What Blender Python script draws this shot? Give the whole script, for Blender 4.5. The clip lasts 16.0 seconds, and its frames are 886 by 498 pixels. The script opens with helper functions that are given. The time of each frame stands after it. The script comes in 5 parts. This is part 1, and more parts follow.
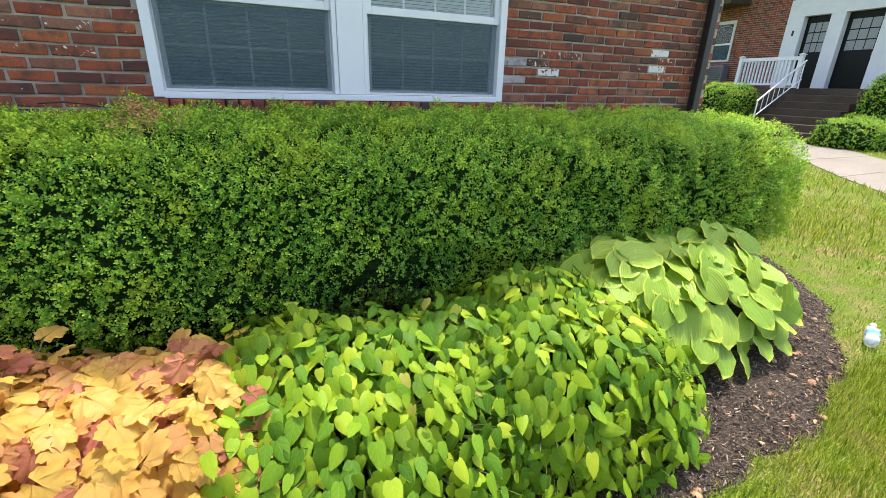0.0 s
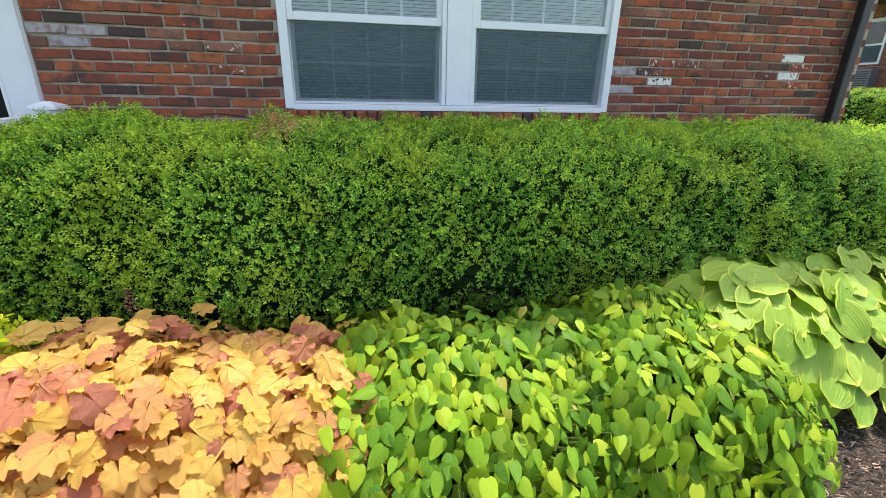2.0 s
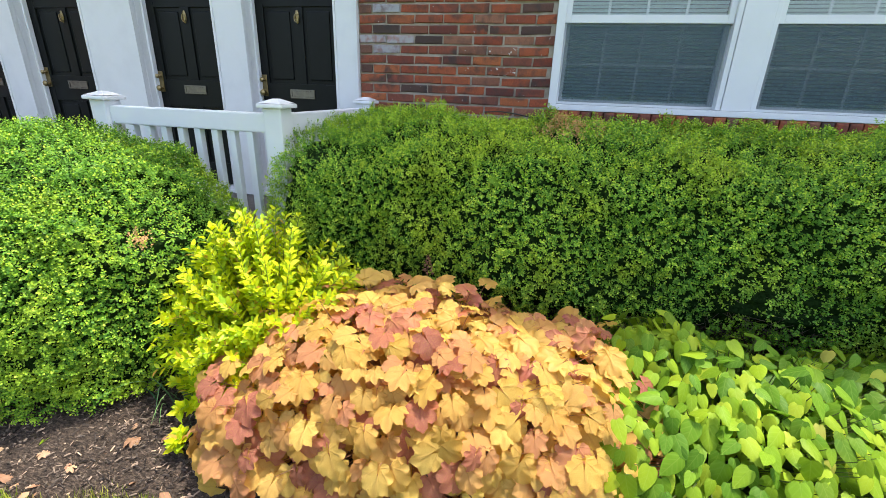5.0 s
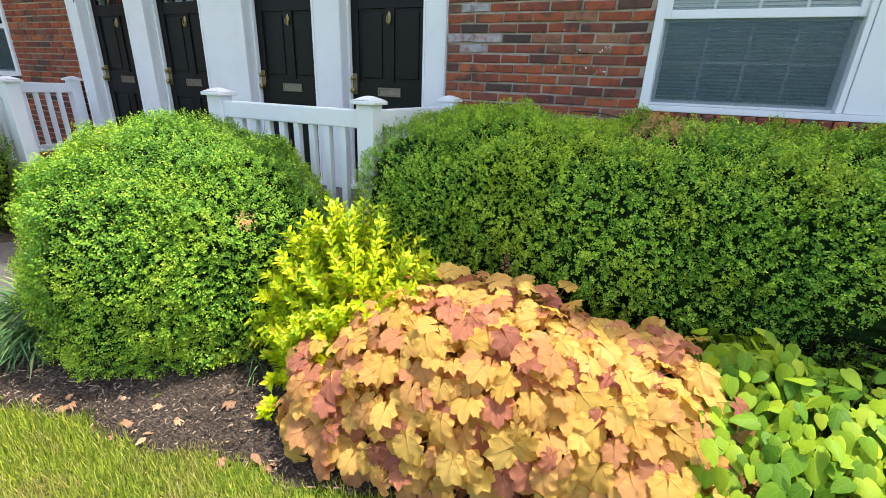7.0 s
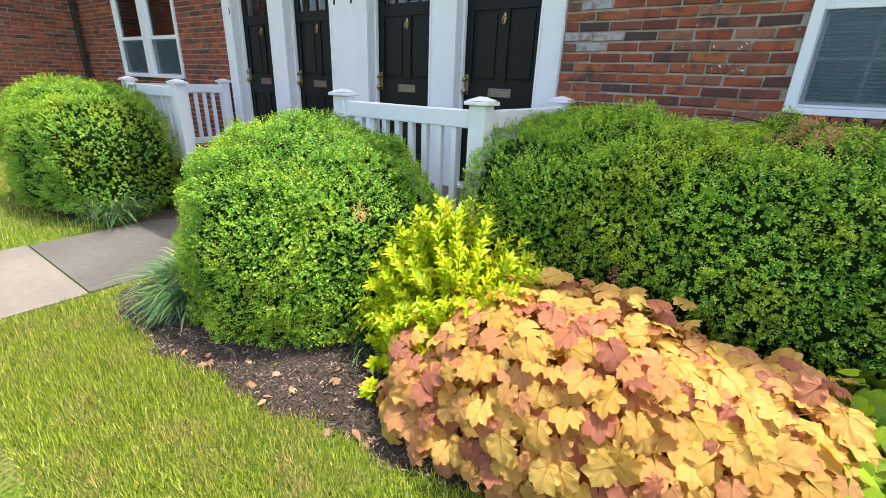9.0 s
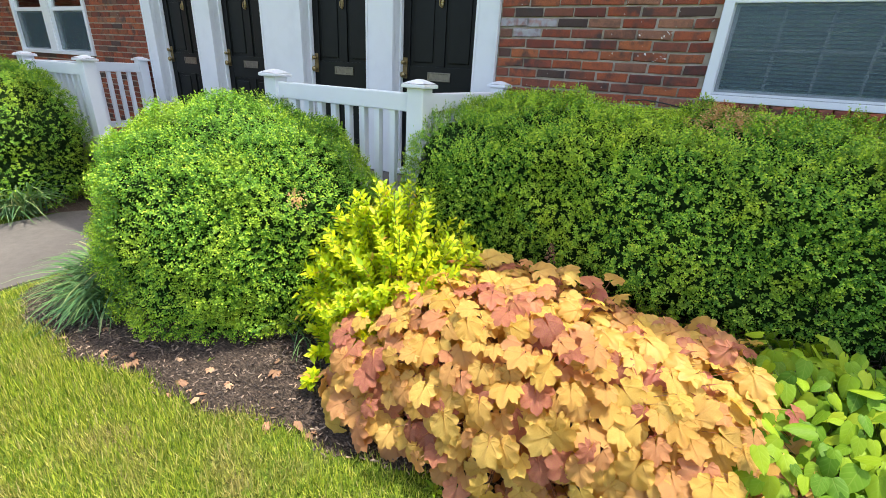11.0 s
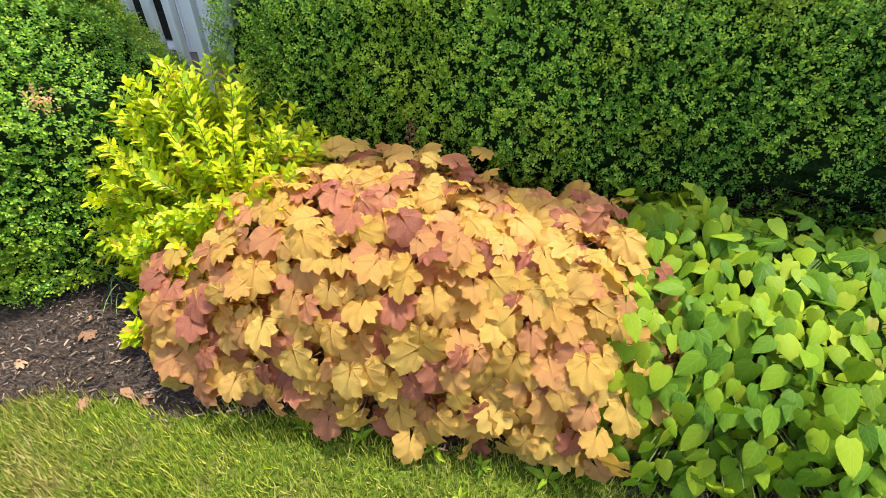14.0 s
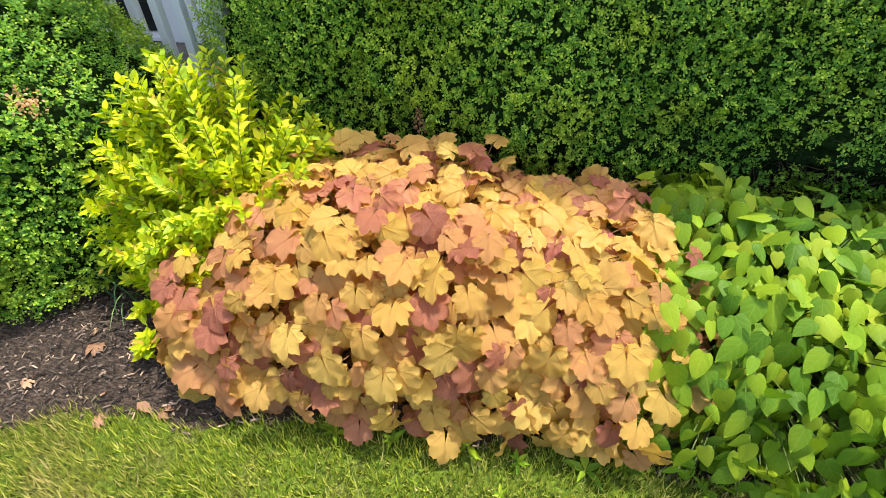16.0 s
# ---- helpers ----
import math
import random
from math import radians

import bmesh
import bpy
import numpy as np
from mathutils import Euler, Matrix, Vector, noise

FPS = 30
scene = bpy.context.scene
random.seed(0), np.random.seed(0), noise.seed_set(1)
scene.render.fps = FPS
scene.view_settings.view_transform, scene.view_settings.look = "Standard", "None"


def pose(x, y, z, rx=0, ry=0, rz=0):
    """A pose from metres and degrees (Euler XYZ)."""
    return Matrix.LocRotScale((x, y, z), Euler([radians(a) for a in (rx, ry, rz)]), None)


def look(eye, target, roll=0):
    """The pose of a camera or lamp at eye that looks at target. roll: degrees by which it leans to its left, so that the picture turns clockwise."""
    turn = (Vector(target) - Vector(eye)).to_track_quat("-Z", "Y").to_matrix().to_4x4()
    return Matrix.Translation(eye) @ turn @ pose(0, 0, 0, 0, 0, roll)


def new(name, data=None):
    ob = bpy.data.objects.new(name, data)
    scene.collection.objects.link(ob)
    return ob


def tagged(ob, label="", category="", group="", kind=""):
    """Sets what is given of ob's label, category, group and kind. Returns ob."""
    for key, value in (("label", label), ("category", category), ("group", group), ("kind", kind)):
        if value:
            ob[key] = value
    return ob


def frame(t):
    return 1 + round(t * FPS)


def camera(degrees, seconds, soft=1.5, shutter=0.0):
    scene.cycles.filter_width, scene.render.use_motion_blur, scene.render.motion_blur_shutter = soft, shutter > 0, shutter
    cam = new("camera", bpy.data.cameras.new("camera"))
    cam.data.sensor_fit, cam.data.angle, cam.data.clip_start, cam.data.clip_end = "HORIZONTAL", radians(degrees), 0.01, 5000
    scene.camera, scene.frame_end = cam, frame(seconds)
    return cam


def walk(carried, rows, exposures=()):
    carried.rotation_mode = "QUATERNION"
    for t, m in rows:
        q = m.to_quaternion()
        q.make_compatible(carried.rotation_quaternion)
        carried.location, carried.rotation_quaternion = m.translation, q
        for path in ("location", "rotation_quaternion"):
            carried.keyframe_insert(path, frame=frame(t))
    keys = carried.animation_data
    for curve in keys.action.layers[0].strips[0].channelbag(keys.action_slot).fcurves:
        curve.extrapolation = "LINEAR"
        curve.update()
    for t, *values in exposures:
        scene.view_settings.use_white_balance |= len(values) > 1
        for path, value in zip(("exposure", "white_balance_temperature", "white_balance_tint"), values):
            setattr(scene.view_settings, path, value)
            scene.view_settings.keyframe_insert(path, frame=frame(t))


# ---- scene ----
cam = camera(91.1, 16.0, 0.5)
PATH = [
    (0, (0.532, -3.198, 1.353), (1.266, -1.475, 0.652), 1.6),
    (0.5, (0.532, -3.209, 1.353), (1.243, -1.475, 0.654), 1.5),
    (1, (0.522, -3.216, 1.345), (1.197, -1.464, 0.656), 1.4),
    (1.5, (0.51, -3.224, 1.349), (1.063, -1.426, 0.667), 1.1),
    (2, (0.451, -3.226, 1.367), (0.82, -1.38, 0.691), 1.1),
    (2.5, (0.368, -3.227, 1.37), (0.571, -1.352, 0.702), 0.8),
    (3, (0.275, -3.24, 1.369), (0.305, -1.351, 0.714), 1.1),
    (3.5, (0.179, -3.262, 1.361), (0.04, -1.379, 0.702), 1.3),
    (4, (0.109, -3.278, 1.36), (-0.138, -1.411, 0.687), 1.6),
    (6.5, (-0.006, -3.348, 1.354), (-0.637, -1.585, 0.65), 2.4),
    (7, (-0.02, -3.35, 1.349), (-0.722, -1.615, 0.644), 2.4),
    (7.5, (-0.039, -3.359, 1.353), (-0.847, -1.674, 0.641), 2.1),
    (8, (-0.062, -3.376, 1.352), (-1.002, -1.763, 0.635), 2.0),
    (9.2, (-0.062, -3.386, 1.351), (-1.132, -1.858, 0.631), 2.2),
    (10.5, (-0.061, -3.393, 1.348), (-1.042, -1.807, 0.625), 2.6),
    (11, (-0.04, -3.368, 1.333), (-0.888, -1.725, 0.572), 3.4),
    (11.5, (-0.014, -3.333, 1.316), (-0.662, -1.651, 0.449), 3.4),
    (12, (0.016, -3.302, 1.281), (-0.454, -1.655, 0.248), 1.7),
    (12.5, (0.026, -3.273, 1.248), (-0.328, -1.681, 0.091), 2.2),
    (13, (0.019, -3.233, 1.234), (-0.299, -1.655, 0.047), 2.0),
    (13.5, (0.026, -3.127, 1.23), (-0.297, -1.549, 0.046), 1.6),
    (14, (0.029, -3.046, 1.216), (-0.312, -1.472, 0.03), 1.7),
    (14.5, (-0.029, -3.002, 1.209), (-0.381, -1.465, -0.022), 1.3),
    (15, (-0.065, -3.005, 1.21), (-0.386, -1.477, -0.04), -0.6),
    (15.5, (-0.075, -3.014, 1.205), (-0.37, -1.486, -0.051), -0.3),
    (16, (-0.087, -3.017, 1.216), (-0.359, -1.476, -0.029), 0.4),
]
EXPOSURES = [(0.0, 1.68, 6750, 10), (8.0, 1.74, 6750, 10), (11.0, 1.72, 6750, 10), (12.5, 1.50, 6750, 10), (16.0, 1.50, 6750, 10)]
walk(cam, [(t, look(eye, target, roll)) for t, eye, target, roll in PATH], EXPOSURES)

# ---- daylight: high sun from behind the facade and to the side, clear sky ----
SUN_AZ, SUN_EL = radians(53), radians(73)      # azimuth from +y towards +x
to_sun = Vector((math.sin(SUN_AZ) * math.cos(SUN_EL), math.cos(SUN_AZ) * math.cos(SUN_EL), math.sin(SUN_EL)))
world = bpy.data.worlds.new("sky")
scene.world = world
world.use_nodes = True
wt = world.node_tree
sky = wt.nodes.new("ShaderNodeTexSky")
sky.sky_type, sky.sun_disc = 'NISHITA', False
sky.sun_elevation, sky.sun_rotation = SUN_EL, SUN_AZ
sky.air_density, sky.dust_density = 1.0, 4.0
bg = wt.nodes["Background"]
bg.inputs["Strength"].default_value = 0.15
wt.links.new(sky.outputs[0], bg.inputs["Color"])
sun_data = bpy.data.lights.new("sun", 'SUN')
sun_data.energy, sun_data.angle, sun_data.color = 2.2, radians(0.6), (1.0, 0.95, 0.86)
sun = new("sun", sun_data)
sun.matrix_world = look(to_sun * 30, (0, 0, 0))

rng = np.random.default_rng(7)


# ---- materials ----
class Mat:
    """A small writer of node materials."""

    def __init__(self, name, rough=0.6, metal=0.0, spec=0.5):
        self.m = bpy.data.materials.new(name)
        self.m.use_nodes = True
        self.t = self.m.node_tree
        self.b = self.t.nodes["Principled BSDF"]
        self.out = self.t.nodes["Material Output"]
        self.b.inputs["Roughness"].default_value = rough
        self.b.inputs["Metallic"].default_value = metal
        self.b.inputs["Specular IOR Level"].default_value = spec

    def n(self, kind, **values):
        node = self.t.nodes.new(kind)
        for k, v in values.items():
            node.inputs[k].default_value = v
        return node

    def link(self, a, b):
        self.t.links.new(a, b)

    def coord(self, which="Object"):
        return self.n("ShaderNodeTexCoord").outputs[which]

    def noise(self, scale, detail=3.0, vec=None, rough=0.55):
        node = self.n("ShaderNodeTexNoise", Scale=scale, Detail=detail, Roughness=rough)
        self.link(vec or self.coord(), node.inputs["Vector"])
        return node.outputs["Fac"]

    def ramp(self, fac, stops, interp='LINEAR'):
        node = self.n("ShaderNodeValToRGB")
        node.color_ramp.interpolation = interp
        els = node.color_ramp.elements
        while len(els) < len(stops):
            els.new(0.5)
        for e, (p, c) in zip(els, stops):
            e.position, e.color = p, (*c, 1) if len(c) == 3 else c
        self.link(fac, node.inputs["Fac"])
        return node.outputs["Color"]

    def mix(self, fac, a, b, how='MIX'):
        node = self.t.nodes.new("ShaderNodeMix")
        node.data_type, node.blend_type = 'RGBA', how
        for value, slot in ((fac, node.inputs[0]), (a, node.inputs[6]), (b, node.inputs[7])):
            if isinstance(value, (int, float)):
                slot.default_value = value
            elif isinstance(value, tuple):
                slot.default_value = (*value, 1)
            else:
                self.link(value, slot)
        return node.outputs[2]

    def math(self, op, a, b=0.0, c=0.0):
        node = self.t.nodes.new("ShaderNodeMath")
        node.operation = op
        for value, slot in ((a, node.inputs[0]), (b, node.inputs[1]), (c, node.inputs[2])):
            if isinstance(value, (int, float)):
                slot.default_value = value
            else:
                self.link(value, slot)
        return node.outputs[0]

    def each(self):
        """A random number for each piece, be it an object or an island of a joined mesh."""
        island = self.n("ShaderNodeNewGeometry").outputs["Random Per Island"]
        ob = self.n("ShaderNodeObjectInfo").outputs["Random"]
        return self.math('FRACT', self.math('MULTIPLY_ADD', island, 7.31, ob))

    def color(self, c):
        if isinstance(c, tuple):
            self.b.inputs["Base Color"].default_value = (*c, 1)
        else:
            self.link(c, self.b.inputs["Base Color"])
        return self

    def bump(self, height, strength=0.3, dist=0.01):
        node = self.n("ShaderNodeBump", Strength=strength, Distance=dist)
        self.link(height, node.inputs["Height"])
        self.link(node.outputs[0], self.b.inputs["Normal"])
        return self

    def leafy(self, c, share=0.3, tint=(1.0, 1.0, 0.55)):
        """Light that passes through a leaf."""
        self.color(c)
        tr = self.n("ShaderNodeBsdfTranslucent")
        self.link(self.mix(1.0, c, tint, 'MULTIPLY'), tr.inputs["Color"])
        mx = self.n("ShaderNodeMixShader", Fac=share)
        self.link(self.b.outputs[0], mx.inputs[1])
        self.link(tr.outputs[0], mx.inputs[2])
        self.link(mx.outputs[0], self.out.inputs["Surface"])
        return self


def leaf_uv(m):
    """u across the leaf (-1 to 1), v along it (0 to 1)."""
    s = m.n("ShaderNodeSeparateXYZ")
    m.link(m.coord("UV"), s.inputs[0])
    return s.outputs["X"], s.outputs["Y"]


def make_brick(name, painted=0.0, wash=0.0):
    m = Mat(name, 0.85, spec=0.3)
    r = m.each()
    base = m.ramp(r, [(0.0, (0.26, 0.058, 0.034)), (0.15, (0.42, 0.098, 0.046)), (0.30, (0.51, 0.130, 0.054)), (0.42, (0.30, 0.072, 0.044)), (0.52, (0.18, 0.050, 0.040)),
                      (0.62, (0.55, 0.165, 0.062)), (0.72, (0.36, 0.090, 0.052)), (0.80, (0.24, 0.095, 0.064)), (0.87, (0.45, 0.20, 0.12)), (0.94, (0.13, 0.070, 0.056)), (1.0, (0.06, 0.052, 0.050))])
    pos = m.n("ShaderNodeNewGeometry").outputs["Position"]
    grain = m.noise(160, 4, pos)
    stain = m.noise(13, 5, pos, 0.65)
    c = m.mix(m.ramp(grain, [(0.3, (0, 0, 0)), (0.75, (1, 1, 1))]), m.mix(0.55, base, (0.07, 0.03, 0.02)), base)
    c = m.mix(m.ramp(stain, [(0.47, (0, 0, 0)), (0.68, (0.75, 0.75, 0.75))]), c, (0.075, 0.05, 0.042))
    burnt = m.noise(5.5, 3, pos)      # ends blackened in the kiln
    c = m.mix(m.ramp(burnt, [(0.56, (0, 0, 0)), (0.66, (0.8, 0.8, 0.8))]), c, (0.055, 0.045, 0.042))
    specks = m.noise(42, 2, pos)
    c = m.mix(m.ramp(specks, [(0.735, (0, 0, 0)), (0.75, (0.8, 0.8, 0.8))]), c, (0.60, 0.57, 0.52))
    if wash:
        c = m.mix(m.ramp(m.noise(24, 4, pos), [(0.35, (0.35, 0.35, 0.35)), (0.55, (wash, wash, wash))]), c, (0.40, 0.40, 0.42))
    if painted:
        flakes = m.noise(38, 4, pos, 0.6)
        c = m.mix(m.ramp(flakes, [(0.57 - 0.16 * painted, (0, 0, 0)), (0.59 - 0.16 * painted, (1, 1, 1))]), c, (0.72, 0.70, 0.68))
    return m.color(c).bump(m.math('ADD', grain, m.noise(35, 3, pos)), 0.55, 0.006).m


def make_mortar():
    m = Mat("mortar", 0.95, spec=0.2)
    c = m.ramp(m.noise(14, 5), [(0.3, (0.29, 0.245, 0.195)), (0.7, (0.47, 0.41, 0.335))])
    return m.color(c).bump(m.noise(220, 3), 0.6, 0.004).m


def make_paint(name, c, rough=0.45, dirt=0.12):
    m = Mat(name, rough, spec=0.4)
    f = m.noise(5, 5)
    streak = m.noise(60, 3)
    k = m.mix(m.ramp(f, [(0.45, (0, 0, 0)), (0.8, (dirt * 3,) * 3)]), c, tuple(v * 0.72 for v in c))
    k = m.mix(m.ramp(streak, [(0.6, (0, 0, 0)), (0.9, (dirt * 2,) * 3)]), k, tuple(v * 0.8 for v in c))
    return m.color(k).bump(streak, 0.05, 0.002).m


def make_plain(name, c, rough=0.5, metal=0.0, grain=40, vary=0.25, spec=0.5):
    m = Mat(name, rough, metal, spec)
    k = m.ramp(m.noise(grain, 4), [(0.25, tuple(v * (1 - vary) for v in c)), (0.75, tuple(min(1, v * (1 + vary)) for v in c))])
    m.color(k).bump(m.noise(grain * 4, 2), 0.12, 0.003)
    return m.m


def make_concrete(name, lo, hi):
    m = Mat(name, 0.9, spec=0.25)
    big, small, grit = m.noise(1.3, 5), m.noise(22, 5), m.noise(260, 2)
    c = m.ramp(m.math('MULTIPLY_ADD', big, 0.6, m.math('MULTIPLY', small, 0.4)), [(0.32, lo), (0.68, hi)])
    c = m.mix(m.ramp(grit, [(0.62, (0, 0, 0)), (0.7, (0.5, 0.5, 0.5))]), c, tuple(v * 0.6 for v in lo))
    return m.color(c).bump(m.math('ADD', grit, small), 0.35, 0.006).m


def make_glass():
    m = Mat("window_glass", 0.02)
    t = m.t
    clear = m.n("ShaderNodeBsdfTransparent")
    clear.inputs["Color"].default_value = (0.90, 0.95, 0.94, 1)
    gloss = m.n("ShaderNodeBsdfGlossy", Roughness=0.02)
    fres = m.n("ShaderNodeFresnel", IOR=1.9)
    mx = m.n("ShaderNodeMixShader")
    m.link(fres.outputs[0], mx.inputs[0])
    m.link(clear.outputs[0], mx.inputs[1])
    m.link(gloss.outputs[0], mx.inputs[2])
    m.link(mx.outputs[0], m.out.inputs["Surface"])
    return m.m


def make_plastic():
    m = Mat("crumpled_clear_plastic", 0.12)
    m.color((0.75, 0.80, 0.82)).bump(m.noise(70, 3), 0.5, 0.006)
    clear = m.n("ShaderNodeBsdfTransparent")
    mx = m.n("ShaderNodeMixShader", Fac=0.45)
    m.link(clear.outputs[0], mx.inputs[1])
    m.link(m.b.outputs[0], mx.inputs[2])
    m.link(mx.outputs[0], m.out.inputs["Surface"])
    return m.m


def make_screen():
    m = Mat("insect_screen", 0.7)
    m.color(m.ramp(m.noise(30, 3), [(0.3, (0.035, 0.075, 0.09)), (0.7, (0.06, 0.115, 0.13))]))
    clear = m.n("ShaderNodeBsdfTransparent")
    mx = m.n("ShaderNodeMixShader", Fac=0.42)
    m.link(clear.outputs[0], mx.inputs[1])
    m.link(m.b.outputs[0], mx.inputs[2])
    m.link(mx.outputs[0], m.out.inputs["Surface"])
    return m.m


def make_ground():
    m = Mat("lawn_soil", 0.95, spec=0.1)
    pos = m.n("ShaderNodeNewGeometry").outputs["Position"]
    big, mid, fine = m.noise(0.5, 4, pos), m.noise(4, 5, pos), m.noise(70, 4, pos)
    green = m.ramp(fine, [(0.3, (0.03, 0.05, 0.008)), (0.55, (0.10, 0.155, 0.018)), (0.8, (0.22, 0.29, 0.035))])
    dry = m.ramp(fine, [(0.3, (0.09, 0.068, 0.032)), (0.75, (0.30, 0.24, 0.11))])
    c = m.mix(m.ramp(m.math('MULTIPLY_ADD', big, 0.4, m.math('MULTIPLY', mid, 0.6)), [(0.48, (0, 0, 0)), (0.64, (0.85, 0.85, 0.85))]), green, dry)
    return m.color(c).bump(fine, 0.8, 0.02).m


def make_blade():
    m = Mat("grass_blade", 0.5, spec=0.35)
    pos = m.n("ShaderNodeNewGeometry").outputs["Position"]
    r = m.each()
    green = m.ramp(r, [(0.0, (0.09, 0.16, 0.014)), (0.35, (0.23, 0.33, 0.026)), (0.68, (0.40, 0.46, 0.050)), (0.90, (0.48, 0.48, 0.10)), (1.0, (0.52, 0.47, 0.20))])
    dry = m.ramp(r, [(0.0, (0.17, 0.20, 0.03)), (0.35, (0.33, 0.29, 0.085)), (0.7, (0.40, 0.33, 0.13)), (1.0, (0.46, 0.38, 0.19))])
    patch = m.math('MULTIPLY_ADD', m.noise(0.9, 3, pos), 0.45, m.math('MULTIPLY', m.noise(4.5, 4, pos), 0.55))
    near = m.t.nodes.new("ShaderNodeVectorMath")      # drier ground before the bed
    near.operation = 'DISTANCE'
    m.link(pos, near.inputs[0])
    near.inputs[1].default_value = (-0.9, -2.9, 0.0)
    worn = m.math('MULTIPLY', m.math('MAXIMUM', m.math('SUBTRACT', 2.8, near.outputs["Value"]), 0.0), 0.045)
    c = m.mix(m.ramp(m.math('ADD', patch, worn), [(0.57, (0, 0, 0)), (0.73, (0.85, 0.85, 0.85))]), green, dry)
    return m.leafy(c, 0.22).m


def make_mulch():
    m = Mat("mulch", 0.95, spec=0.15)
    pos = m.n("ShaderNodeNewGeometry").outputs["Position"]
    st = m.n("ShaderNodeMapping")
    st.inputs["Scale"].default_value = (1, 2.2, 1)
    m.link(pos, st.inputs[0])
    f = m.noise(55, 5, st.outputs[0], 0.7)
    c = m.ramp(f, [(0.3, (0.025, 0.019, 0.015)), (0.5, (0.085, 0.065, 0.052)), (0.72, (0.22, 0.165, 0.125))])
    return m.color(c).bump(f, 1.0, 0.03).m


def make_chip():
    m = Mat("bark_chip", 0.9, spec=0.2)
    c = m.ramp(m.each(), [(0.0, (0.02, 0.016, 0.014)), (0.4, (0.080, 0.065, 0.055)), (0.72, (0.17, 0.135, 0.107)), (0.92, (0.31, 0.235, 0.18)), (1.0, (0.50, 0.36, 0.25))])
    return m.color(c).bump(m.noise(120, 3), 0.5, 0.004).m


def make_hedge_leaf(name, stops, share=0.3):
    m = Mat(name, 0.5, spec=0.26)
    pos = m.n("ShaderNodeNewGeometry").outputs["Position"]
    young = m.math('MULTIPLY_ADD', m.noise(24, 2, pos), 2.0, -0.5)      # tufts of young growth
    r = m.math('MULTIPLY_ADD', m.each(), 0.5, m.math('MULTIPLY', young, 0.5))
    c = m.ramp(r, stops)
    patch = m.noise(3.2, 3, pos)
    c = m.mix(m.ramp(patch, [(0.50, (0, 0, 0)), (0.64, (0.9, 0.9, 0.9))]), c, m.mix(0.32, c, (0.50, 0.57, 0.03)))
    return m.leafy(c, share).m


def make_heuchera():
    m = Mat("coral_bells_leaf", 0.5, spec=0.35)
    r = m.each()
    hue = m.ramp(r, [(0.0, (0.72, 0.52, 0.11)), (0.25, (0.67, 0.41, 0.10)), (0.45, (0.74, 0.54, 0.14)), (0.62, (0.66, 0.38, 0.115)), (0.78, (0.62, 0.31, 0.13)),
                     (0.88, (0.53, 0.205, 0.13)), (0.96, (0.43, 0.14, 0.11)), (1.0, (0.36, 0.125, 0.10))])
    u, v = leaf_uv(m)
    ang = m.math('ARCTAN2', u, m.math('SUBTRACT', v, 0.08))
    vein = m.math('POWER', m.math('ABSOLUTE', m.math('COSINE', m.math('MULTIPLY', ang, 3.5))), 14.0)
    blot = m.noise(26, 4)
    c = m.mix(m.ramp(blot, [(0.4, (0, 0, 0)), (0.75, (0.45, 0.45, 0.45))]), hue, (0.58, 0.37, 0.08))
    c = m.mix(m.math('MULTIPLY', vein, 0.28), c, m.mix(0.55, hue, (0.40, 0.13, 0.06)))
    m.bump(m.math('MULTIPLY_ADD', vein, -0.8, m.noise(48, 4)), 0.55, 0.006)
    return m.leafy(c, 0.48, (1.0, 0.90, 0.62)).m


def make_epimedium():
    m = Mat("heart_leaf", 0.48, spec=0.16)
    r = m.each()
    hue = m.ramp(r, [(0.0, (0.065, 0.165, 0.014)), (0.3, (0.110, 0.245, 0.016)), (0.6, (0.180, 0.330, 0.018)), (0.85, (0.27, 0.405, 0.022)), (0.985, (0.38, 0.48, 0.035)), (1.0, (0.42, 0.36, 0.11))])
    where = m.n("ShaderNodeNewGeometry").outputs["Position"]
    hue = m.mix(m.ramp(m.noise(3.4, 2, where), [(0.48, (0, 0, 0)), (0.66, (0.75, 0.75, 0.75))]), hue, m.mix(0.45, hue, (0.50, 0.60, 0.03)))
    u, v = leaf_uv(m)
    rib = m.math('POWER', m.math('SUBTRACT', 1.0, m.math('MINIMUM', 1.0, m.math('MULTIPLY', m.math('ABSOLUTE', u), 9.0))), 2.0)
    side = m.math('POWER', m.math('ABSOLUTE', m.math('SINE', m.math('MULTIPLY_ADD', m.math('ABSOLUTE', u), -5.0, m.math('MULTIPLY', v, 13.0)))), 10.0)
    veins = m.math('MAXIMUM', rib, m.math('MULTIPLY', side, 0.4))
    c = m.mix(m.math('MULTIPLY', veins, 0.22), hue, (0.40, 0.52, 0.12))
    c = m.mix(m.ramp(m.noise(30, 3), [(0.45, (0, 0, 0)), (0.8, (0.3, 0.3, 0.3))]), c, m.mix(0.4, hue, (0.06, 0.19, 0.03)))
    m.bump(m.math('MULTIPLY_ADD', veins, -0.7, m.noise(50, 2)), 0.3, 0.003)
    return m.leafy(c, 0.36).m


def make_hosta(name, lo, hi):
    m = Mat(name, 0.46, spec=0.3)
    u, v = leaf_uv(m)
    r = m.each()
    wave = m.math('SINE', m.math('MULTIPLY', u, 38.0))
    c = m.mix(r, lo, hi)
    c = m.mix(m.math('MULTIPLY_ADD', wave, 0.08, 0.08), c, tuple(v * 0.6 for v in lo))
    c = m.mix(m.ramp(m.noise(14, 4), [(0.45, (0, 0, 0)), (0.8, (0.4, 0.4, 0.4))]), c, hi)
    m.bump(wave, 0.2, 0.006)
    return m.leafy(c, 0.36).m


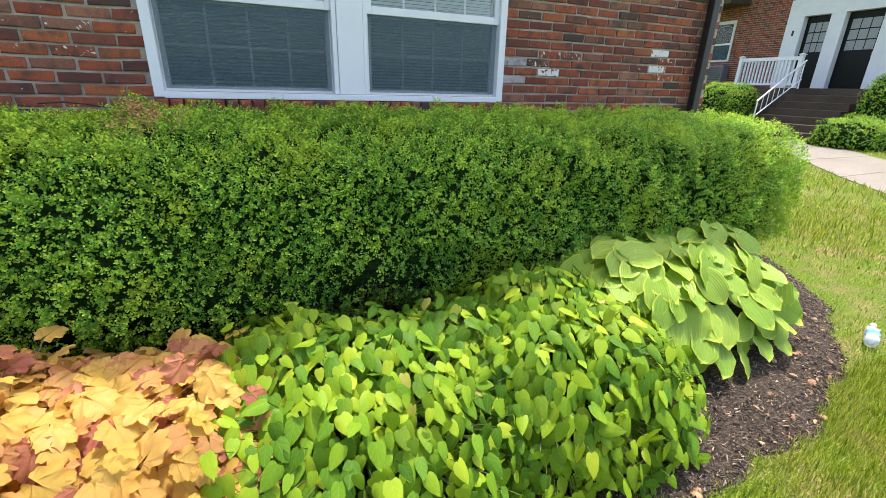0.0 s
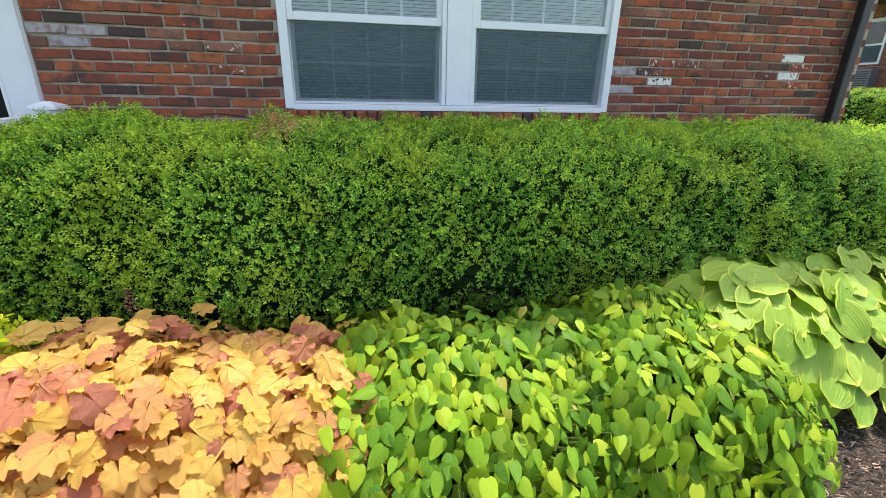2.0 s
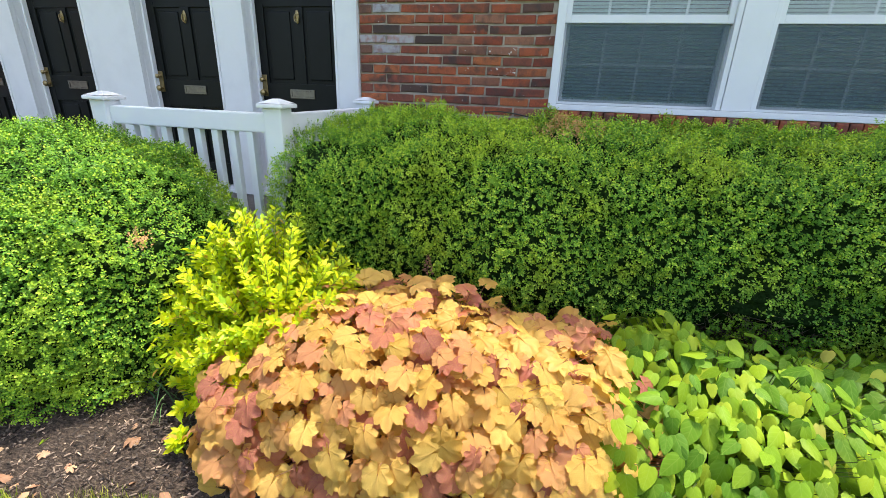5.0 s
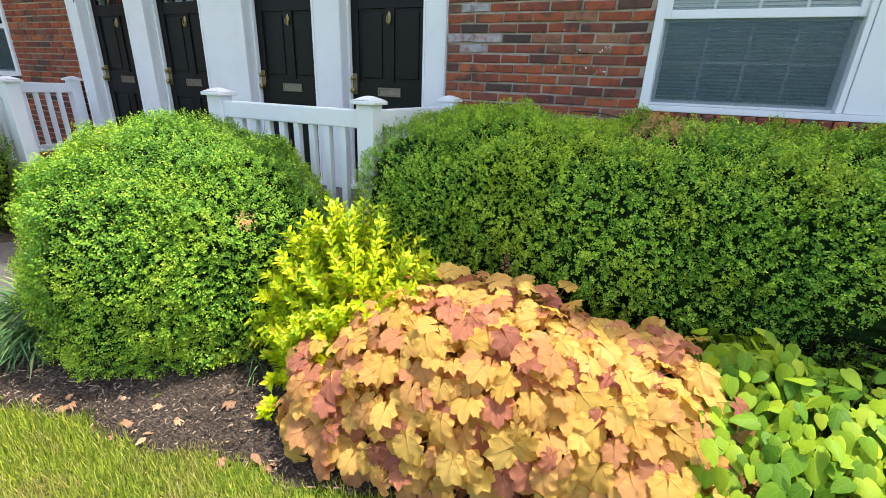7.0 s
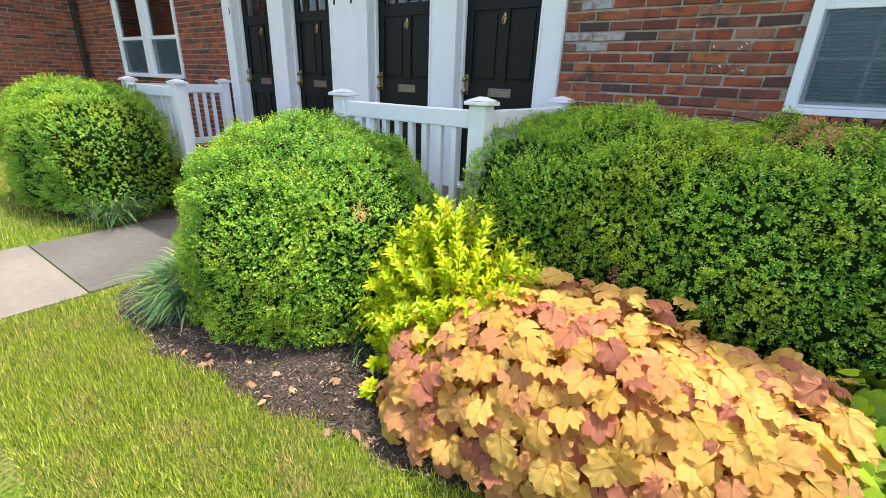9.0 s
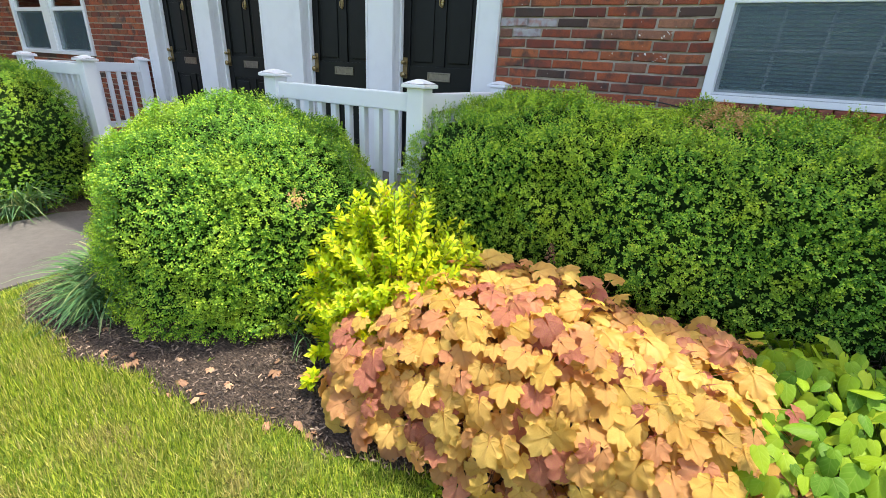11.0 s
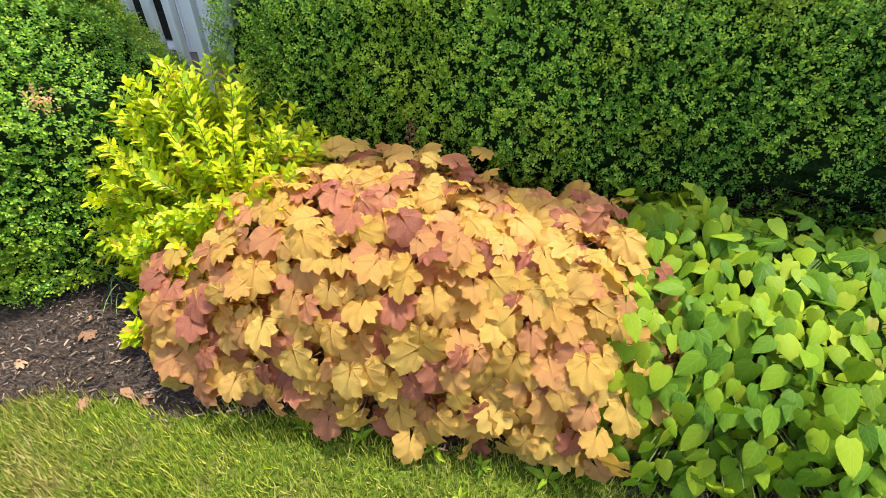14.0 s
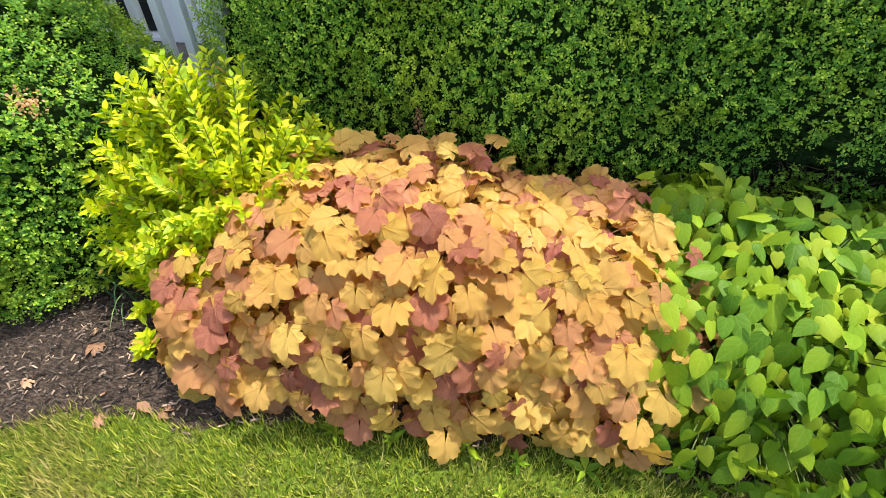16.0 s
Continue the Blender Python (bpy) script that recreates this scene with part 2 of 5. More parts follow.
def make_leaf(name, stops, rough=0.45, share=0.3):
    m = Mat(name, rough, spec=0.4)
    c = m.ramp(m.each(), stops)
    c = m.mix(m.ramp(m.noise(40, 3), [(0.45, (0, 0, 0)), (0.85, (0.35, 0.35, 0.35))]), c, m.mix(0.25, c, (0.1, 0.12, 0.02)))
    return m.leafy(c, share).m


BRICK, BRICK_PAINTED, BRICK_WHITE = make_brick("brick"), make_brick("flaking_painted_brick", -0.2), make_brick("whitewashed_brick", 1.0)
BRICK_GREY = make_brick("grey_washed_brick", 0.0, 0.9)
MORTAR = make_mortar()
VINYL = make_paint("white_vinyl", (0.76, 0.79, 0.81), 0.38, 0.06)
TRIM = make_paint("white_trim_paint", (0.75, 0.77, 0.775), 0.5, 0.10)
BLACK_DOOR = make_plain("black_door_paint", (0.0075, 0.009, 0.0085), 0.42, 0, 8, 0.2, 0.2)
BLACK_METAL = make_plain("black_downspout_paint", (0.020, 0.020, 0.022), 0.45, 0, 20, 0.3)
BRASS = make_plain("brass", (0.36, 0.28, 0.14), 0.34, 1.0, 30, 0.15)
DULL_METAL = make_plain("dull_nickel", (0.23, 0.21, 0.18), 0.42, 1.0, 30, 0.2)
GLASS, SCREEN = make_glass(), make_screen()
BLIND = make_plain("blind_slat", (0.64, 0.79, 0.77), 0.55, 0, 20, 0.05)
CURTAIN = make_plain("grey_net_curtain", (0.30, 0.32, 0.31), 0.6, 0, 30, 0.15)
# near-black base colour stands in for the lack of light indoors
INSIDE = make_plain("unlit_room_colour", (0.05, 0.05, 0.055), 0.9, 0, 3, 0.2)
CONCRETE = make_concrete("concrete", (0.085, 0.079, 0.071), (0.145, 0.135, 0.122))
PALE_CONCRETE = make_concrete("pale_concrete", (0.155, 0.14, 0.12), (0.225, 0.205, 0.18))
STEP_STONE = make_concrete("dark_step", (0.055, 0.043, 0.032), (0.105, 0.084, 0.062))
SHINGLE = make_plain("roof_shingle", (0.07, 0.065, 0.06), 0.9, 0, 12, 0.3)
SOIL, BLADE, MULCH, CHIP = make_ground(), make_blade(), make_mulch(), make_chip()
HEDGE_LEAF = make_hedge_leaf("holly_leaf", [(0.1, (0.044, 0.140, 0.018)), (0.4, (0.100, 0.265, 0.028)), (0.65, (0.175, 0.370, 0.038)), (0.9, (0.28, 0.48, 0.050))], 0.26)
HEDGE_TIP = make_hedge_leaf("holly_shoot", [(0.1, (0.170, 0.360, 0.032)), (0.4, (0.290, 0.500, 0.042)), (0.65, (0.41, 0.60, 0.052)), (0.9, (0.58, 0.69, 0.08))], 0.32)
# near-black without gloss: shade inside the shrubs held in the colour
HEDGE_CORE = make_plain("hedge_shade", (0.016, 0.034, 0.010), 0.95, 0, 60, 0.8, 0.0)
TWIG = make_plain("twig_bark", (0.10, 0.075, 0.055), 0.9, 0, 60, 0.4)
BROWN_LEAF = make_leaf("browned_leaf", [(0.0, (0.46, 0.25, 0.11)), (0.6, (0.62, 0.37, 0.17)), (1.0, (0.72, 0.48, 0.26))])
CORAL, HEART = make_heuchera(), make_epimedium()
HOSTA_MID = make_hosta("hosta_leaf_green", (0.21, 0.37, 0.045), (0.36, 0.51, 0.075))
HOSTA_RIM = make_hosta("hosta_leaf_margin", (0.40, 0.52, 0.06), (0.56, 0.62, 0.10))
SPIREA = make_leaf("spirea_leaf", [(0.0, (0.26, 0.43, 0.012)), (0.25, (0.42, 0.56, 0.012)), (0.5, (0.58, 0.69, 0.012)), (0.8, (0.70, 0.76, 0.016)), (0.96, (0.80, 0.76, 0.03)), (1.0, (0.66, 0.38, 0.08))], 0.5, 0.38)
STRAP = make_leaf("strap_leaf", [(0.0, (0.05, 0.13, 0.05)), (0.5, (0.10, 0.22, 0.075)), (0.85, (0.18, 0.31, 0.10)), (1.0, (0.42, 0.38, 0.17))], 0.4, 0.2)
DRY_LEAF = make_leaf("dry_leaf", [(0.0, (0.20, 0.11, 0.06)), (0.5, (0.36, 0.20, 0.12)), (1.0, (0.50, 0.33, 0.20))], 0.7, 0.15)
STEM = make_plain("leaf_stalk", (0.22, 0.10, 0.05), 0.6, 0, 40, 0.3)
# darker green_stalk copy: shade under the barrenwort leaves put into its colour
SHADE_STEM = make_plain("shaded_green_stalk", (0.07, 0.10, 0.025), 0.7, 0, 40, 0.3, 0.2)
GREEN_STEM = make_plain("green_stalk", (0.14, 0.20, 0.05), 0.6, 0, 40, 0.3)
CLEAR_PLASTIC = make_plastic()
BLUE_LABEL = make_plain("blue_label", (0.10, 0.30, 0.55), 0.4, 0, 60, 0.3)
GREY_METAL = make_plain("grey_appliance", (0.16, 0.17, 0.18), 0.5, 0, 30, 0.2)


# ---- mesh helpers ----
def link_part(name, mesh, mats, parent, label=""):
    for m in mats if isinstance(mats, (list, tuple)) else [mats]:
        if m.name not in mesh.materials:
            mesh.materials.append(m)
    ob = new(name, mesh)
    if parent is not None:
        ob.parent = parent
    return tagged(ob, label)


def part(name, bm, mat, parent=None, label=""):
    mesh = bpy.data.meshes.new(name)
    bm.to_mesh(mesh)
    bm.free()
    return link_part(name, mesh, mat, parent, label)


def thing(name, place=(0, 0, 0), label="", category="", group="", kind=""):
    ob = new(name)
    ob.empty_display_size = 0.1
    ob.location = place
    return tagged(ob, label, category, group, kind)


def box(bm, lo, hi, bevel=0.0):
    """A box between two corners, with bevelled edges."""
    lo, hi = Vector(lo), Vector(hi)
    made = bmesh.ops.create_cube(bm, size=1.0, matrix=Matrix.Translation((lo + hi) / 2) @ Matrix.Diagonal((*(hi - lo), 1)))
    if bevel:
        edges = {e for v in made["verts"] for e in v.link_edges}
        bmesh.ops.bevel(bm, geom=list(edges), offset=bevel, segments=2, affect='EDGES', profile=0.6)
    return bm


def boxed(name, lo, hi, mat, parent=None, label="", bevel=0.004):
    return part(name, box(bmesh.new(), lo, hi, bevel), mat, parent, label)


def rod(bm, a, b, r0, r1=None, seg=8):
    a, b = Vector(a), Vector(b)
    q = (b - a).to_track_quat('Z', 'Y').to_matrix().to_4x4()
    bmesh.ops.create_cone(bm, cap_ends=True, segments=seg, radius1=r0, radius2=r0 if r1 is None else r1, depth=(b - a).length,
                          matrix=Matrix.Translation((a + b) / 2) @ q)
    return bm


def smooth(ob):
    for p in ob.data.polygons:
        p.use_smooth = True
    return ob


def unit(a):
    return a / np.maximum(np.linalg.norm(a, axis=-1, keepdims=True), 1e-9)


def turned(tip, normal):
    """Turns for leaves that point along tip and face along normal: columns across, along, out."""
    tip = unit(tip)
    across = unit(np.cross(tip, normal))
    return np.stack([across, tip, np.cross(across, tip)], -1)


def cloud(name, verts, faces, uv, turns, places, slots=None):
    """One mesh of many copies of a small leaf. verts (k,3), faces of one length."""
    n, k = len(places), len(verts)
    v = (np.einsum('nij,kj->nki', turns, verts) + places[:, None]).reshape(-1, 3)
    f = (np.array(faces)[None] + (np.arange(n) * k)[:, None, None]).reshape(-1, len(faces[0]))
    mesh = bpy.data.meshes.new(name)
    mesh.vertices.add(len(v))
    mesh.vertices.foreach_set("co", v.astype(np.float32).ravel())
    mesh.loops.add(f.size)
    mesh.loops.foreach_set("vertex_index", f.astype(np.int32).ravel())
    mesh.polygons.add(len(f))
    mesh.polygons.foreach_set("loop_start", np.arange(0, f.size, f.shape[1], dtype=np.int32))
    mesh.polygons.foreach_set("use_smooth", np.ones(len(f), bool))
    if slots is not None:
        mesh.polygons.foreach_set("material_index", np.tile(np.array(slots, np.int32), n))
    if uv is not None:
        layer = mesh.uv_layers.new(name="UVMap")
        layer.data.foreach_set("uv", np.tile(uv, (n, 1))[f.ravel()].astype(np.float32).ravel())
    mesh.update(calc_edges=True)
    return mesh


def wave3(p, scale, seed):
    """Smooth numbers from -1 to 1 over space, without a grid."""
    r = np.random.default_rng(seed)
    out = np.zeros(len(p))
    for _ in range(7):
        d = unit(r.normal(size=3)) * scale * r.uniform(0.6, 1.6)
        out += np.sin(p @ d + r.uniform(0, 6.28))
    return out / 3.2


# ---- ground ----
def ground_z(x, y):
    """The lawn climbs gently towards the wing on the +x side."""
    s = np.clip((np.asarray(x, float) - 5.0) / 8.5, 0, 1)
    return 0.32 * s * s * (3 - 2 * s) + 0 * np.asarray(y, float)


BED_EDGE = [(-3.22, -2.52), (-2.7, -2.68), (-2.24, -2.66), (-1.72, -2.60), (-1.22, -2.51), (-0.85, -2.44), (-0.5, -2.38), (-0.1, -2.35), (0.6, -2.34), (1.3, -2.42), (1.8, -2.50),
            (2.4, -2.49), (2.8, -2.40), (3.15, -2.28), (3.6, -2.04), (4.05, -1.72), (4.45, -1.25), (4.62, -0.6), (4.65, 0.0)]


def bed_front(x):
    """The y of the bed's front border."""
    xs, ys = zip(*BED_EDGE[:-1])
    return np.interp(x, xs, ys) + 0.025 * np.sin(np.asarray(x) * 9.0) + 0.015 * np.sin(np.asarray(x) * 23.0 + 1)


def build_ground():
    far = [-1500, -400, -150, -60, -35]
    xs = np.array(far + list(np.arange(-20, 24.01, 0.5)) + [-v for v in far[::-1]], float)
    ys = np.array(far + list(np.arange(-16, 16.01, 0.5)) + [-v for v in far[::-1]], float)
    gx, gy = np.meshgrid(xs, ys)
    gz = ground_z(gx, gy)
    v = np.stack([gx, gy, gz], -1).reshape(-1, 3)
    w = len(xs)
    f = [(j * w + i, j * w + i + 1, (j + 1) * w + i + 1, (j + 1) * w + i) for j in range(len(ys) - 1) for i in range(w - 1)]
    mesh = bpy.data.meshes.new("ground")
    mesh.from_pydata(v.tolist(), [], f)
    tagged(link_part("ground", mesh, SOIL, None), "sunny green lawn with dry straw patches", "lawn", kind="structure")


def build_bed():
    """The mulch bed, a low mound with a soft border."""
    xs = np.linspace(-3.22, 4.62, 132)
    rows = 26
    v, f = [], []
    for x in xs:
        y0, y1 = float(bed_front(x)), -0.06
        for j in range(rows):
            s = j / (rows - 1)
            y = y0 + (y1 - y0) * s
            z = 0.004 + 0.05 * min(1.0, s * 8) + 0.012 * math.sin(x * 7 + y * 5) * min(1, s * 8) + 0.008 * math.sin(x * 31 + y * 17) * min(1, s * 8)
            v.append((x, y, z))
    for i in range(len(xs) - 1):
        for j in range(rows - 1):
            f.append((i * rows + j, (i + 1) * rows + j, (i + 1) * rows + j + 1, i * rows + j + 1))
    mesh = bpy.data.meshes.new("mulch_bed")
    mesh.from_pydata(v, [], f)
    bed = smooth(link_part("mulch_bed", mesh, MULCH, None))
    tagged(bed, "dark brown shredded bark mulch bed", "mulch", kind="structure")
    # the small bed round the far shrub
    mesh = bpy.data.meshes.new("mulch_bed")
    n = 40
    v = [(-6.2, -1.5, 0.05)] + [(-6.2 + 1.75 * math.cos(a) * (1 + 0.05 * math.sin(5 * a)), -1.5 + 0.85 * math.sin(a), 0.012) for a in (2 * math.pi * i / n for i in range(n))]
    mesh.from_pydata(v, [], [(0, 1 + i, 1 + (i + 1) % n) for i in range(n)])
    tagged(link_part("mulch_bed", mesh, MULCH, None), "small mulch bed under a clipped shrub", "mulch", kind="structure")


def strip(name, left, right, mat, label, thick=0.05):
    """A walk between two edge lines, with thickness, laid on the ground."""
    v, f = [], []
    n = len(left)
    for (ax, ay), (bx, by) in zip(left, right):
        for x, y in ((ax, ay), (bx, by)):
            z = float(ground_z(x, y)) + 0.012
            v += [(x, y, z), (x, y, z - thick)]
    for i in range(n - 1):
        a, b = 4 * i, 4 * (i + 1)
        f += [(a, a + 2, b + 2, b), (a + 1, b + 1, b + 3, a + 3), (a, b, b + 1, a + 1), (a + 2, a + 3, b + 3, b + 2)]
    f += [(0, 1, 3, 2), (4 * n - 4, 4 * n - 2, 4 * n - 1, 4 * n - 3)]
    mesh = bpy.data.meshes.new(name)
    mesh.from_pydata(v, [], f)
    return tagged(link_part(name, mesh, mat, None), label, "walkway", kind="structure")


def build_walks():
    joints = [-1.42, -2.66, -3.9, -5.2, -6.6]
    for k, (a, b) in enumerate(zip(joints, joints[1:])):
        strip("pavement", [(-4.62, a), (-4.60, b + 0.012)], [(-3.30, a), (-3.32, b + 0.012)], CONCRETE if k == 0 else PALE_CONCRETE,
              "weathered grey concrete path slab" if k == 0 else "pale concrete path slab")
    # the path to the wing on the +x side, slab by slab
    lo = [(6.2, -3.6), (8.1, -0.6), (9.1, 0.75), (10.1, 1.9), (11.2, 2.95), (12.4, 3.75)]
    hi = [(9.0, -3.6), (10.2, -0.55), (10.9, 0.55), (11.6, 1.55), (12.4, 2.45), (13.2, 3.0)]
    for (a, b), (c, d) in zip(zip(lo, lo[1:]), zip(hi, hi[1:])):
        strip("pavement", [a, (a[0] + (b[0] - a[0]) * 0.99, a[1] + (b[1] - a[1]) * 0.99)], [c, (c[0] + (d[0] - c[0]) * 0.99, c[1] + (d[1] - c[1]) * 0.99)], PALE_CONCRETE, "pale concrete garden path slab")


build_ground()
build_bed()
build_walks()

# ---- brick walls ----
PITCH, COURSE, JOINT = 0.213, 0.0662, 0.0145
LATE = []          # singly built bricks, laid at the end of the file


def brick_shape(length, seed, depth=0.03, height=COURSE - JOINT):
    """A brick's face with worn arrises; it sits with its back in the mortar."""
    r = np.random.default_rng(seed)
    hx, hz, c = length / 2, height / 2, 0.0045
    rings = [(hx, hz, 0.0), (hx, hz, -depth + 0.006), (hx - c, hz - c, -depth)]
    v = []
    for n, (a, b, y) in enumerate(rings):
        for sx, sz in ((-1, -1), (1, -1), (1, 1), (-1, 1)):
            j = r.uniform(-0.005, 0.005, 3) * (1, 0.8, 1) if n else np.zeros(3)
            v.append((sx * a + j[0], y + j[1], sz * b + j[2]))
    f = [(8, 9, 10, 11)]
    for k in (0, 4):
        f += [(k + i, k + (i + 1) % 4, k + 4 + (i + 1) % 4, k + 4 + i) for i in range(4)]
    return np.array(v), f


def brick_mesh(length, seed):
    v, f = brick_shape(length, seed)
    mesh = bpy.data.meshes.new("brick")
    mesh.from_pydata(v.tolist(), [], f)
    return mesh


def courses(x0, x1, z0, z1, holes, base=1.2485):
    """Running bond: (x, z, length) of each brick, cut at ends and holes."""
    out = []
    k0, k1 = math.floor((z0 - base) / COURSE), math.ceil((z1 - base) / COURSE)
    for k in range(k0, k1):
        z = base + (k + 0.5) * COURSE
        if z < z0 or z > z1:
            continue
        spans = [(x0, x1)]
        for hx0, hx1, hz0, hz1 in holes:
            if hz0 - 0.02 < z < hz1 + 0.02:
                spans = [s for a, b in spans for s in ((a, min(b, hx0)), (max(a, hx1), b)) if s[1] - s[0] > 0.03]
        for a, b in spans:
            x = a - (PITCH / 2 if k % 2 else 0.0)
            while x < b:
                lo, hi = max(a, x), min(b, x + PITCH)
                if hi - lo > 0.035:
                    out.append(((lo + hi) / 2, z, hi - lo - JOINT))
                x += PITCH
    return out


def brick_wall(name, x0, x1, z0, z1, holes, place, label, single=None, thick=0.24):
    """A wall along its own x axis whose face looks to its own -y: mortar backing with openings, and bricks."""
    wall = tagged(new(name), label, "brick wall", kind="structure")
    wall.matrix_world = place
    bm = bmesh.new()
    xs = sorted({x0, x1, *[h for a, b, _, _ in holes for h in (a, b) if x0 < h < x1]})
    for a, b in zip(xs, xs[1:]):
        mine = sorted((h[2], h[3]) for h in holes if h[0] <= a + 1e-6 and h[1] >= b - 1e-6)
        z = z0
        for lo, hi in mine + [(z1, z1)]:
            if lo - z > 0.01:
                box(bm, (a, 0, z), (b, thick, lo))
            z = max(z, hi)
    part("mortar_backing", bm, MORTAR, wall, "grey mortar joints")
    near, rest = [], []
    for x, z, l in courses(x0, x1, z0 + 0.02, z1, holes):
        (near if single and any(a < x < b and c < z < d for a, b, c, d in single) else rest).append((x, z, l))
    LATE.append((wall, near))
    if rest:
        v, f, at = [], [], 0
        for n, (x, z, l) in enumerate(rest):
            sv, sf = brick_shape(l, 100 + n % 40)
            sv, sf = sv[:8], [(4, 5, 6, 7)] + sf[1:5]
            v.append(sv * (1, 0.35, 1) + (x, 0, z))
            f += [tuple(i + at for i in face) for face in sf]
            at += len(sv)
        mesh = bpy.data.meshes.new("bricks")
        mesh.from_pydata(np.concatenate(v).tolist(), [], f)
        tagged(link_part("bricks", mesh, BRICK, wall, "weathered red and brown bricks"), kind="stuff")
    return wall


WALL_TOP = 6.30
WIN_1 = (0.0, 2.35, 1.25, 2.62)
WIN_2 = (-9.2, -7.15, 1.25, 2.62)
ENTRY = (-5.87, -1.41, 0.0, 2.75)
brick_wall("wall_south", -10.9, 4.62, 0.0, WALL_TOP, [WIN_1, WIN_2, ENTRY], Matrix.Identity(4), "weathered red brick facade with flaking white paint spots",
           single=[(-1.41, 0.0, 1.1, 2.3), (2.35, 4.62, 1.1, 2.3)])
# end wall behind the corner, the wing on the -x side and the wing on the +x side
brick_wall("wall_east", 0.0, 6.0, 0.0, WALL_TOP, [], pose(4.62, 0.005, 0, 0, 0, 90), "red brick end wall of the building")
brick_wall("wall_wing_west", 0.0, 5.0, 0.0, WALL_TOP, [], pose(-10.9, -5.0, 0, 0, 0, 90), "sunlit red brick wing wall")
WIN_3 = (-9.55, -8.45, 2.45, 3.75)
wing = brick_wall("wall_wing_east", -14.0, -1.5, 0.2, 6.0, [WIN_3, (-6.75, -3.6, 1.55, 4.1)], pose(16.3, 0, 0, 0, 0, -90), "shaded dark red brick wing with white entrance surround")


def build_shell():
    """Back walls, ceilings and roofs that close the buildings; unseen eaves are sized for shade."""
    def closed(name, lo, hi, mat, label, cat):
        tagged(boxed(name, lo, hi, mat), label, cat, kind="structure")
    # unseen eave, its depth and east end set to place the house shadow
    closed("roof", (-12.5, -0.72, WALL_TOP), (4.66, 6.6, WALL_TOP + 0.16), SHINGLE, "dark shingled roof, its unseen eave sized to place the house shadow", "roof")
    closed("ceiling", (-10.6, 0.25, 2.72), (4.35, 5.9, 2.80), INSIDE, "ceiling coloured near-black to stand for an unlit room", "ceiling")
    closed("wall_inner", (-10.6, 1.6, 0.02), (4.35, 1.7, 2.71), INSIDE, "room back wall coloured near-black to stand for no light", "wall")
    closed("roof_wing_west", (-15, -5.1, WALL_TOP), (-12.52, 6.6, WALL_TOP + 0.16), SHINGLE, "dark shingled flat wing roof", "roof")
    closed("wall_wing_back", (-14.0, -5.0, 0.0), (-13.8, 5.0, WALL_TOP - 0.005), MORTAR, "plain back wall of the wing", "wall")
    # overhang towards -x is made up, to cut skylight on the far entry
    closed("roof_wing_east", (15.0, 1.0, 6.02), (20.0, 14.5, 6.2), SHINGLE, "dark flat wing roof with an added overhang that cuts skylight", "roof")
    closed("wall_wing_back", (17.6, 1.6, 0.2), (17.8, 14.0, 6.0), INSIDE, "wing inner wall coloured near-black to stand for an unlit room", "wall")


build_shell()


# ---- windows ----
def pane(name, lo, hi, mat, parent, label=""):
    ob = boxed(name, lo, hi, mat, parent, label, 0.0)
    ob.visible_shadow = False
    return ob


